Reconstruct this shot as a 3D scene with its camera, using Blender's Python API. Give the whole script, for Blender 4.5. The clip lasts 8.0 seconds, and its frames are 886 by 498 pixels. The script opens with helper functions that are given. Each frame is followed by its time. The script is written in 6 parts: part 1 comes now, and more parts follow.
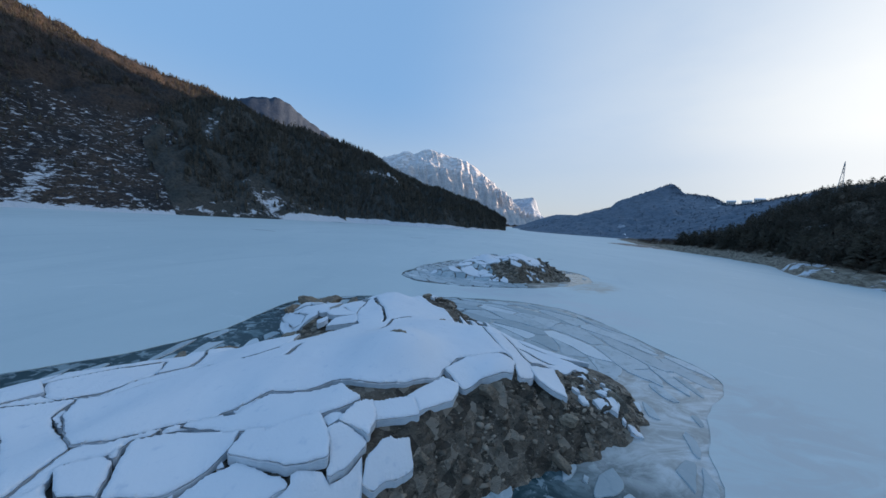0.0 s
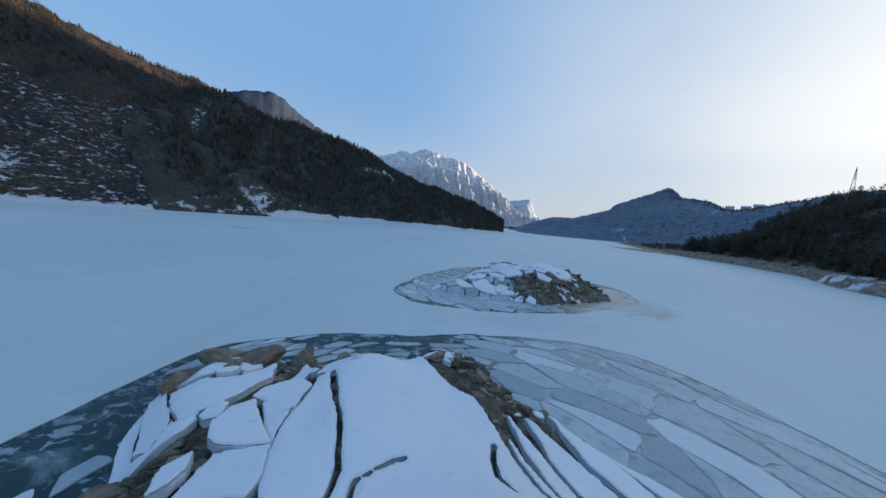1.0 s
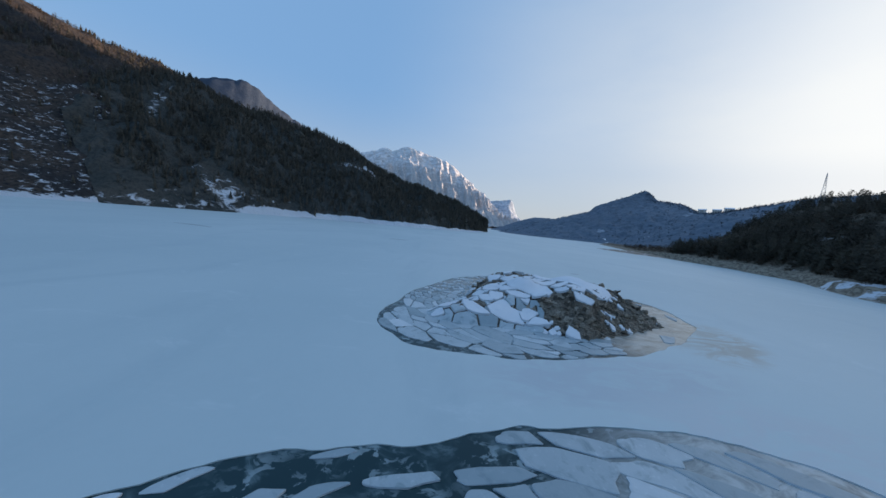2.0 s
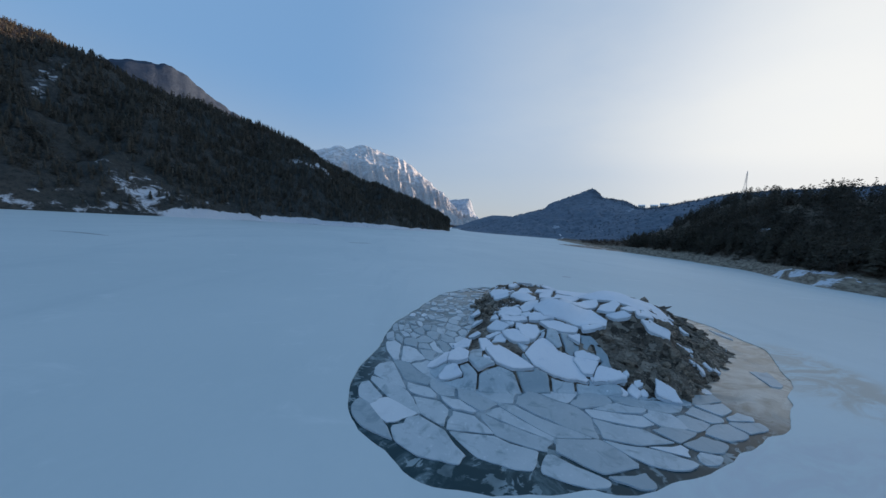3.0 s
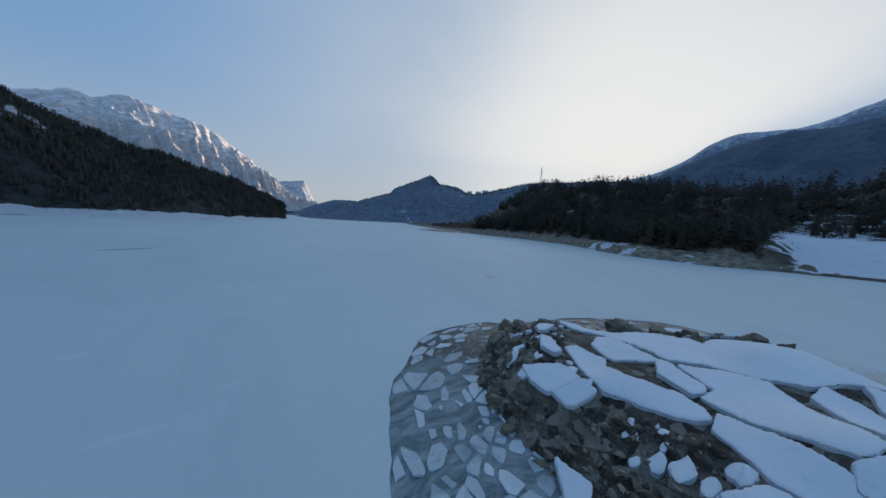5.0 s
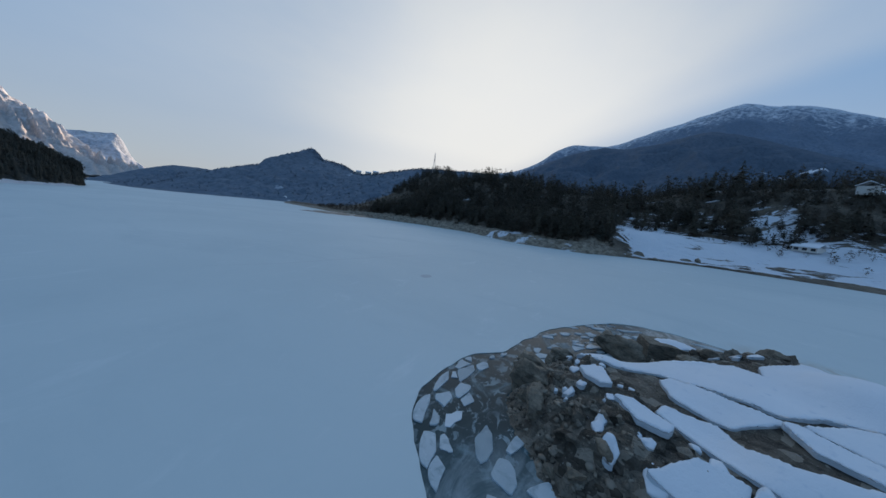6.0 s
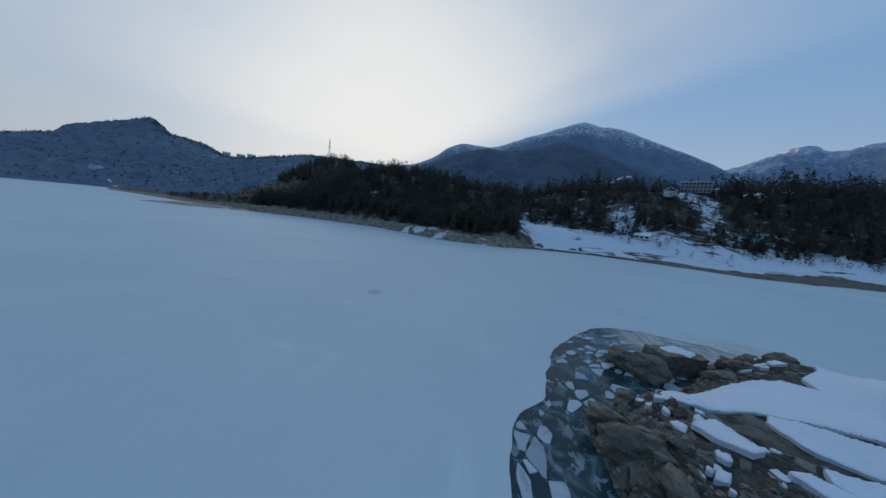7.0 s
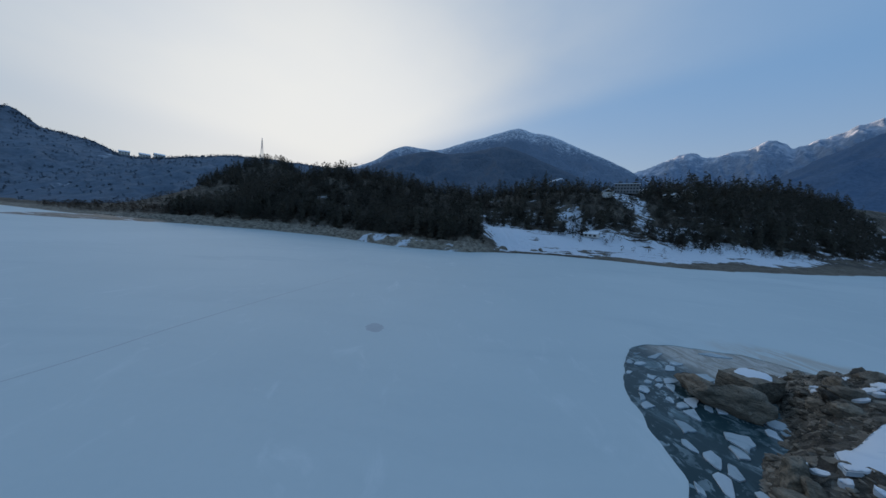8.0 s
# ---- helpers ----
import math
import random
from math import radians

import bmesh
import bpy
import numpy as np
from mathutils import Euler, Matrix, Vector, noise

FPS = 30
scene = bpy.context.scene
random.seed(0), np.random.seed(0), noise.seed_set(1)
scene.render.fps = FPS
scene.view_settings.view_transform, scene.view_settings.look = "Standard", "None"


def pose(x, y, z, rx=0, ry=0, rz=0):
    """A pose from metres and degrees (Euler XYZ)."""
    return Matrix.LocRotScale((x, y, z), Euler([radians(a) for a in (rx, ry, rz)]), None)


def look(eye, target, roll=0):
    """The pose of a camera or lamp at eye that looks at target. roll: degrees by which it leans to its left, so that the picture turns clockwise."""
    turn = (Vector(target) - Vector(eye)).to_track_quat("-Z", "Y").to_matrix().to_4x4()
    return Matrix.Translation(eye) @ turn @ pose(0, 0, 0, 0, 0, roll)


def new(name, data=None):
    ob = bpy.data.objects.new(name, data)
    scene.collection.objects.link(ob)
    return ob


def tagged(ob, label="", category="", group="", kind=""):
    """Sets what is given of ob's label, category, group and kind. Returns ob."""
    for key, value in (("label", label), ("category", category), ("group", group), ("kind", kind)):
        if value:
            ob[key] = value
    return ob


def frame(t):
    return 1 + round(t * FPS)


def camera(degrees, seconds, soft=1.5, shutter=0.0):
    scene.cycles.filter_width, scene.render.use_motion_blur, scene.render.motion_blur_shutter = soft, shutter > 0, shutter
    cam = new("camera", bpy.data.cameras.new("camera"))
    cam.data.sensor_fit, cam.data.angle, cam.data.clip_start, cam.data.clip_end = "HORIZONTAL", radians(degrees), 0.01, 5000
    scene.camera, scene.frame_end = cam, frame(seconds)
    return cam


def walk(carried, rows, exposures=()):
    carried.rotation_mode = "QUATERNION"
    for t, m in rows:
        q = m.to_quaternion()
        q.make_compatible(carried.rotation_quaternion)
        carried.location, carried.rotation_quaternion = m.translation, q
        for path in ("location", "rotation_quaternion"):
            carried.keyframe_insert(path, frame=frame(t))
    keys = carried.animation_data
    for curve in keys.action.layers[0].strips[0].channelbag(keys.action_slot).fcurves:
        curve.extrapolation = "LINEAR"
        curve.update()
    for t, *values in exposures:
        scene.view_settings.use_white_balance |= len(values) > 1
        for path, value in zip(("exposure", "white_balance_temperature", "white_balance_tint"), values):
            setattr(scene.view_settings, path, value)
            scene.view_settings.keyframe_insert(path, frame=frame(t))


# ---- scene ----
cam = camera(114.9, 8.0)
PATH = [
    (0, (2.097, 20.172, 14.132), (2.004, 22.16, 13.933), 3.9),
    (0.5, (0.64, 29.062, 13.95), (0.557, 31.051, 13.755), 4.4),
    (1, (-0.96, 37.863, 13.675), (-1.02, 39.852, 13.482), 4.9),
    (1.5, (-2.789, 46.111, 13.51), (-2.801, 48.101, 13.318), 5.5),
    (3, (-8.739, 70.605, 13.148), (-8.392, 72.568, 12.98), 4.3),
    (3.5, (-10.35, 79.109, 13.095), (-9.805, 81.027, 12.929), 3.2),
    (4, (-11.14, 87.512, 13.112), (-10.374, 89.351, 12.942), 2.5),
    (5.5, (-9.13, 112.845, 14.076), (-7.565, 114.067, 13.839), 4.1),
    (6, (-7.302, 120.499, 14.231), (-5.524, 121.376, 13.965), 5.7),
    (6.5, (-4.64, 127.566, 14.289), (-2.726, 128.082, 14.024), 6.5),
    (7, (-1.392, 134.035, 14.528), (0.584, 134.229, 14.283), 6.1),
    (7.5, (2.578, 139.592, 14.819), (4.565, 139.547, 14.598), 5.0),
    (8, (6.738, 144.398, 15.136), (8.721, 144.223, 14.942), 4.4),
]
walk(cam, [(t, look(eye, target, roll)) for t, eye, target, roll in PATH], [(0.0, 1.82, 6620, 10), (1.5, 1.77, 6620, 10), (3.5, 1.52, 6620, 10), (5.5, 1.43, 6620, 10), (8.0, 1.43, 6620, 10)])

# ---- light ----
SUN_AZ, SUN_EL = 72.0, 1.0
world = bpy.data.worlds.new("world")
scene.world = world
world.use_nodes = True
wn, wl = world.node_tree.nodes, world.node_tree.links
sky = wn.new("ShaderNodeTexSky")
sky.sky_type, sky.sun_disc = "NISHITA", False
sky.sun_elevation, sky.sun_rotation = radians(SUN_EL), radians(SUN_AZ)
sky.air_density, sky.dust_density, sky.ozone_density, sky.altitude = 1.0, 1.2, 3.0, 600
wn["Background"].inputs["Strength"].default_value = 0.25
soften = wn.new("ShaderNodeGamma")
soften.inputs["Gamma"].default_value = 0.74
wl.new(sky.outputs[0], soften.inputs["Color"])


def sky_node(kind, operation=""):
    n = wn.new("ShaderNode" + kind)
    if operation:
        n.operation = operation
    return n


def sky_value(op, a, b):
    n = sky_node("Math", operation=op)
    for k, v in enumerate((a, b)):
        if isinstance(v, float):
            n.inputs[k].default_value = v
        else:
            wl.new(v, n.inputs[k])
    return n.outputs[0]


def sky_ramp(value, lo, hi, a=0.0, b=1.0):
    n = sky_node("MapRange")
    n.interpolation_type = "SMOOTHSTEP"
    wl.new(value, n.inputs["Value"])
    for key, v in (("From Min", lo), ("From Max", hi), ("To Min", a), ("To Max", b)):
        n.inputs[key].default_value = v
    return n.outputs[0]


def sky_toward(x, y, z):
    n = sky_node("VectorMath", operation="DOT_PRODUCT")
    wl.new(where.outputs["Generated"], n.inputs[0])
    n.inputs[1].default_value = (x, y, z)
    return n.outputs["Value"]


def sky_mix(fac, a, b):
    n = sky_node("Mix")
    n.data_type = "RGBA"
    for k, v in ((0, fac), (6, a), (7, b)):
        if isinstance(v, bpy.types.NodeSocket):
            wl.new(v, n.inputs[k])
        else:
            n.inputs[k].default_value = v if k == 0 else (*v, 1)
    return n.outputs[2]


where = wn.new("ShaderNodeTexCoord")
up_part = sky_toward(0, 0, 1)
# clear blue air, paler towards the horizon
air = sky_mix(sky_ramp(up_part, -0.02, 0.40), (0.58, 0.67, 0.80), (0.262, 0.505, 0.885))
clear = sky_mix(0.8, soften.outputs[0], air)
# thin high cloud on the sunward side, broken by the straight edges of the mountains' shadows in it
squash = wn.new("ShaderNodeMapping")
squash.inputs["Scale"].default_value, squash.inputs["Rotation"].default_value = (1.0, 2.2, 4.0), (0.0, radians(18), radians(35))
wl.new(where.outputs["Generated"], squash.inputs["Vector"])
wisps = wn.new("ShaderNodeTexNoise")
wisps.inputs["Scale"].default_value, wisps.inputs["Detail"].default_value, wisps.inputs["Roughness"].default_value = 1.6, 7.0, 0.55
wl.new(squash.outputs[0], wisps.inputs["Vector"])
shafts = sky_value("MULTIPLY", sky_ramp(sky_toward(-0.237, 0.351, 0.906), -0.05, 0.03, 0.3, 1.0), sky_ramp(sky_toward(-0.262, 0.503, 0.824), -0.05, 0.05, 0.78, 1.0))
shafts = sky_value("MULTIPLY", shafts, sky_ramp(sky_toward(-0.114, -0.193, 0.975), -0.05, 0.03, 0.8, 1.0))
veil = sky_ramp(sky_toward(0.94, 0.306, -0.15), -0.05, 1.0, 0.0, 0.95)
veil = sky_value("MULTIPLY", sky_value("MULTIPLY", veil, shafts), sky_ramp(wisps.outputs["Fac"], 0.3, 0.7, 0.78, 1.0))
cloud = sky_mix(sky_ramp(up_part, 0.34, 0.0, 0.0, 0.85), (0.80, 0.89, 0.985), (0.64, 0.72, 0.81))
hazy = sky_mix(veil, clear, cloud)
glow = sky_value("MULTIPLY", sky_value("MULTIPLY", sky_value("POWER", sky_ramp(sky_toward(0.945, 0.287, 0.156), 0.0, 1.0), 17.0), 0.66), shafts)
wl.new(sky_mix(glow, hazy, (1.46, 1.44, 1.38)), wn["Background"].inputs["Color"])
toward_sun = Vector((math.sin(radians(SUN_AZ)) * math.cos(radians(SUN_EL)), math.cos(radians(SUN_AZ)) * math.cos(radians(SUN_EL)), math.sin(radians(SUN_EL))))
sun = new("sun", bpy.data.lights.new("sun", "SUN"))
sun.data.energy, sun.data.angle, sun.data.color = 2.4, radians(0.5), (1.0, 0.74, 0.55)
sun.matrix_world = look(toward_sun * 100, (0, 0, 0))

# ---- noise ----


def hashed(ix, iy, seed):
    h = np.sin(ix * 127.1 + iy * 311.7 + seed * 74.7) * 43758.5453
    return h - np.floor(h)


def vn(x, y, seed=0):
    """Smooth value noise, 0 to 1."""
    x, y = np.asarray(x, float), np.asarray(y, float)
    ix, iy = np.floor(x), np.floor(y)
    fx, fy = x - ix, y - iy
    fx, fy = fx * fx * (3 - 2 * fx), fy * fy * (3 - 2 * fy)
    a, b = hashed(ix, iy, seed), hashed(ix + 1, iy, seed)
    c, d = hashed(ix, iy + 1, seed), hashed(ix + 1, iy + 1, seed)
    return (a * (1 - fx) + b * fx) * (1 - fy) + (c * (1 - fx) + d * fx) * fy


def fbm(x, y, octaves=5, seed=0, ridged=False):
    total, amp, norm = 0.0, 1.0, 0.0
    for o in range(octaves):
        v = vn(np.asarray(x) * 2.03 ** o + 17.3 * o, np.asarray(y) * 2.03 ** o - 9.1 * o, seed + o)
        v = 1 - abs(2 * v - 1) if ridged else v
        total, norm, amp = total + amp * v, norm + amp, amp * 0.5
    return total / norm * 2 - 1


def step(a, b, x):
    t = np.clip((np.asarray(x, float) - a) / (b - a), 0, 1)
    return t * t * (3 - 2 * t)


def spline(points, n, closed=False):
    """n points, evenly spaced, along a smooth line through the points."""
    p = np.array(points, float)
    k = len(p)
    fine = []
    for i in range(k if closed else k - 1):
        if closed:
            a, b, c, d = p[(i - 1) % k], p[i], p[(i + 1) % k], p[(i + 2) % k]
        else:
            a, b, c, d = p[max(i - 1, 0)], p[i], p[i + 1], p[min(i + 2, k - 1)]
        for t in np.linspace(0, 1, 24, endpoint=False):
            fine.append(0.5 * (2 * b + (c - a) * t + (2 * a - 5 * b + 4 * c - d) * t * t + (3 * b - a - 3 * c + d) * t ** 3))
    fine.append(p[0] if closed else p[-1])
    fine = np.array(fine)
    s = np.concatenate(([0], np.cumsum(np.linalg.norm(np.diff(fine, axis=0), axis=1))))
    at = np.linspace(0, s[-1], n, endpoint=not closed)
    return np.stack([np.interp(at, s, fine[:, j]) for j in range(fine.shape[1])], 1)


def inside(x, y, poly):
    """Signed distance to a closed outline: positive inside."""
    x, y = np.asarray(x, float), np.asarray(y, float)
    flat_x, flat_y = x.ravel(), y.ravel()
    a, b = poly, np.roll(poly, -1, 0)
    e = b - a
    square = (e * e).sum(1) + 1e-9
    slope = e[:, 0] / np.where(abs(e[:, 1]) < 1e-12, 1e-12, e[:, 1])
    out = np.empty(flat_x.shape)
    for i in range(0, len(flat_x), 4000):
        px, py = flat_x[i:i + 4000, None], flat_y[i:i + 4000, None]
        dx, dy = px - a[:, 0], py - a[:, 1]
        t = np.clip((dx * e[:, 0] + dy * e[:, 1]) / square, 0, 1)
        best = ((dx - t * e[:, 0]) ** 2 + (dy - t * e[:, 1]) ** 2).min(1)
        odd = (((a[:, 1] > py) != (b[:, 1] > py)) & (dx < slope * dy)).sum(1) % 2
        out[i:i + 4000] = np.where(odd == 1, 1, -1) * np.sqrt(best)
    return out.reshape(x.shape)


# ---- materials ----


class Shade:
    """A small builder of node materials."""

    def __init__(self, name, rough=0.8, spec=0.3):
        self.m = bpy.data.materials.new(name)
        self.m.use_nodes = True
        self.n, self.l = self.m.node_tree.nodes, self.m.node_tree.links
        self.b = self.n["Principled BSDF"]
        self.b.inputs["Roughness"].default_value = rough
        self.b.inputs["Specular IOR Level"].default_value = spec
        self.place = self.n.new("ShaderNodeNewGeometry").outputs["Position"]

    def local(self):
        self.place = self.n.new("ShaderNodeTexCoord").outputs["Object"]
        return self

    def put(self, socket, value):
        if isinstance(value, bpy.types.NodeSocket):
            self.l.new(value, socket)
        else:
            socket.default_value = (*value, 1) if isinstance(value, tuple) and len(value) == 3 and socket.type == "RGBA" else value

    def noise(self, scale, detail=4.0, stretch=None, rough=0.55, distort=0.0):
        n = self.n.new("ShaderNodeTexNoise")
        at = self.place
        if stretch:
            mp = self.n.new("ShaderNodeMapping")
            mp.inputs["Scale"].default_value = stretch
            self.l.new(at, mp.inputs["Vector"])
            at = mp.outputs[0]
        self.l.new(at, n.inputs["Vector"])
        n.inputs["Scale"].default_value, n.inputs["Detail"].default_value = scale, detail
        n.inputs["Roughness"].default_value, n.inputs["Distortion"].default_value = rough, distort
        return n.outputs["Fac"]

    def cells(self, scale, feature="F1"):
        n = self.n.new("ShaderNodeTexVoronoi")
        n.feature = feature
        self.l.new(self.place, n.inputs["Vector"])
        n.inputs["Scale"].default_value = scale
        return n.outputs["Distance"]

    def blocks(self, scale, warp=0.25):
        """A random tone for each angular block of a broken rock."""
        n = self.n.new("ShaderNodeTexVoronoi")
        shift = self.n.new("ShaderNodeVectorMath")
        shift.operation = "MULTIPLY_ADD"
        wave = self.n.new("ShaderNodeTexNoise")
        wave.inputs["Scale"].default_value, wave.inputs["Detail"].default_value = scale * 1.3, 5.0
        self.l.new(self.place, wave.inputs["Vector"])
        self.l.new(wave.outputs["Color"], shift.inputs[0])
        shift.inputs[1].default_value = (warp, warp, warp)
        self.l.new(self.place, shift.inputs[2])
        self.l.new(shift.outputs[0], n.inputs["Vector"])
        n.inputs["Scale"].default_value = scale
        tone = self.n.new("ShaderNodeSeparateColor")
        self.l.new(n.outputs["Color"], tone.inputs[0])
        return tone.outputs[0]

    def attr(self, name):
        n = self.n.new("ShaderNodeAttribute")
        n.attribute_name = name
        return n.outputs["Fac"]

    def random(self):
        return self.n.new("ShaderNodeObjectInfo").outputs["Random"]

    def island(self):
        return self.n.new("ShaderNodeNewGeometry").outputs["Random Per Island"]

    def math(self, op, a, b=0.0, clamp=False):
        n = self.n.new("ShaderNodeMath")
        n.operation, n.use_clamp = op, clamp
        self.put(n.inputs[0], a)
        self.put(n.inputs[1], b)
        return n.outputs[0]

    def ramp(self, fac, lo, hi):
        n = self.n.new("ShaderNodeMapRange")
        n.interpolation_type = "SMOOTHSTEP"
        self.put(n.inputs["Value"], fac)
        n.inputs["From Min"].default_value, n.inputs["From Max"].default_value = lo, hi
        return n.outputs[0]

    def mix(self, fac, a, b):
        n = self.n.new("ShaderNodeMix")
        n.data_type = "RGBA"
        self.put(n.inputs[0], fac)
        self.put(n.inputs[6], a)
        self.put(n.inputs[7], b)
        return n.outputs[2]

    def up(self):
        g = self.n.new("ShaderNodeNewGeometry")
        s = self.n.new("ShaderNodeSeparateXYZ")
        self.l.new(g.outputs["Normal"], s.inputs[0])
        return s.outputs[2]

    def axis(self, i):
        s = self.n.new("ShaderNodeSeparateXYZ")
        self.l.new(self.place, s.inputs[0])
        return s.outputs[i]

    def done(self, colour, bump=None, strength=0.3, distance=0.1, rough=None):
        self.put(self.b.inputs["Base Color"], colour)
        if rough is not None:
            self.put(self.b.inputs["Roughness"], rough)
        if bump is not None:
            n = self.n.new("ShaderNodeBump")
            n.inputs["Strength"].default_value, n.inputs["Distance"].default_value = strength, distance
            self.l.new(bump, n.inputs["Height"])
            self.l.new(n.outputs[0], self.b.inputs["Normal"])
        return self.m


def snow_material():
    s = Shade("snow", 0.75, 0.2)
    big, fine = s.noise(0.35, 5), s.noise(9.0, 5)
    c = s.mix(big, (0.70, 0.74, 0.80), (0.79, 0.82, 0.86))
    c = s.mix(s.ramp(s.noise(1.7, 6), 0.58, 0.78), c, (0.62, 0.68, 0.76))
    return s.done(c, s.math("ADD", fine, s.math("MULTIPLY", big, 3.0)), 0.35, 0.06)


def ice_edge_material():
    s = Shade("ice_edge", 0.35, 0.5)
    c = s.mix(s.noise(2.5, 5, (1, 1, 6)), (0.42, 0.50, 0.57), (0.70, 0.75, 0.80))
    return s.done(c, s.noise(6, 5), 0.4, 0.05)


def floe_material():
    s = Shade("floe_ice", 0.4, 0.4)
    c = s.mix(s.noise(0.5, 5), (0.32, 0.41, 0.46), (0.53, 0.60, 0.64))
    c = s.mix(s.ramp(s.noise(3, 6), 0.55, 0.75), c, (0.56, 0.63, 0.67))
    c = s.mix(s.ramp(s.noise(0.8, 6, None, 0.6, 1.0), 0.5, 0.7), c, (0.24, 0.32, 0.36))
    c = s.mix(s.ramp(s.random(), 0.75, 1.1), c, (0.66, 0.72, 0.77))
    c = s.mix(s.math("MULTIPLY", s.ramp(s.random(), 0.65, 0.0), 0.65), c, (0.20, 0.28, 0.32))
    return s.done(c, s.noise(5, 4), 0.25, 0.04)


def blot(s, x, y, rx, ry, turn=0.0):
    """1 in the middle of an ellipse of the plan, 0 at its rim."""
    m = s.n.new("ShaderNodeMapping")
    m.vector_type = "TEXTURE"
    m.inputs["Location"].default_value, m.inputs["Scale"].default_value = (x, y, 0), (rx, ry, 1000)
    m.inputs["Rotation"].default_value = (0, 0, radians(turn))
    s.l.new(s.place, m.inputs["Vector"])
    n = s.n.new("ShaderNodeVectorMath")
    n.operation = "LENGTH"
    s.l.new(m.outputs[0], n.inputs[0])
    return s.math("SUBTRACT", 1.0, n.outputs["Value"], True)


def lake_material():
    s = Shade("lake_ice", 0.55, 0.5)
    c = s.mix(s.ramp(s.noise(0.012, 5), 0.3, 0.7), (0.475, 0.575, 0.60), (0.555, 0.645, 0.665))
    c = s.mix(s.ramp(s.noise(0.05, 7, (1, 0.3, 1), 0.62, 1.2), 0.48, 0.72), c, (0.46, 0.56, 0.59))
    c = s.mix(s.ramp(s.noise(0.21, 7, (0.5, 1, 1), 0.66, 0.8), 0.56, 0.8), c, (0.63, 0.705, 0.73))
    c = s.mix(s.math("MULTIPLY", s.noise(1.3, 6), 0.25), c, (0.61, 0.68, 0.71))
    ragged = s.noise(0.16, 6, (1, 2.2, 1), 0.65, 1.5)
    for x, y, rx, ry, turn, tint in ((37, 93, 12, 7, 45, (0.45, 0.44, 0.40)), (25, 42, 13, 13, 40, (0.50, 0.55, 0.57)), (14, 80, 18, 6, 10, (0.50, 0.56, 0.60)), (24, 70, 16, 9, -20, (0.55, 0.60, 0.63))):
        mask = s.math("MULTIPLY", s.ramp(blot(s, x, y, rx, ry, turn), 0.0, 0.5), s.ramp(ragged, 0.35, 0.6))
        c = s.mix(mask, c, tint)
    return s.done(c, s.noise(0.8, 6), 0.12, 0.1)


def water_material():
    s = Shade("lake_water", 0.3, 0.14)
    milky = s.ramp(s.noise(0.35, 6, None, 0.6, 1.0), 0.5, 0.8)
    c = s.mix(milky, (0.020, 0.050, 0.060), (0.19, 0.28, 0.31))
    sunk = s.ramp(s.noise(0.9, 5, (1, 1.4, 1), 0.6, 0.7), 0.53, 0.58)
    c = s.mix(s.math("MULTIPLY", sunk, s.ramp(s.noise(0.25, 4), 0.35, 0.65)), c, (0.25, 0.33, 0.36))
    swirl = s.ramp(s.noise(0.22, 8, (1, 1.8, 1), 0.66, 2.0), 0.35, 0.65)
    warm = s.math("MULTIPLY", s.ramp(blot(s, 34, 97, 20, 14, 45), 0.0, 0.3), 0.95)
    c = s.mix(warm, c, s.mix(swirl, (0.27, 0.25, 0.215), (0.50, 0.485, 0.45)))
    pale = s.math("MULTIPLY", s.ramp(blot(s, 5, 95, 16, 10.5, 0), 0.0, 0.3), 0.85)
    c = s.mix(pale, c, s.mix(swirl, (0.15, 0.22, 0.26), (0.38, 0.45, 0.49)))
    pale = s.math("MULTIPLY", s.ramp(blot(s, 0, 112, 12, 18, -20), 0.0, 0.35), 0.75)
    c = s.mix(pale, c, s.mix(swirl, (0.10, 0.15, 0.165), (0.34, 0.41, 0.44)))
    pale = s.math("MULTIPLY", s.ramp(blot(s, 20, 54, 20, 26, 10), 0.0, 0.3), 0.92)
    c = s.mix(pale, c, s.mix(swirl, (0.25, 0.285, 0.29), (0.52, 0.565, 0.58)))
    slush = s.math("MULTIPLY", s.ramp(blot(s, 22, 42, 10, 12, 20), 0.0, 0.35), 0.9)
    c = s.mix(slush, c, s.mix(swirl, (0.36, 0.37, 0.36), (0.60, 0.64, 0.66)))
    return s.done(c, s.noise(2.0, 4), 0.05, 0.05, s.mix(milky, (0.2, 0.2, 0.2), (0.5, 0.5, 0.5)))


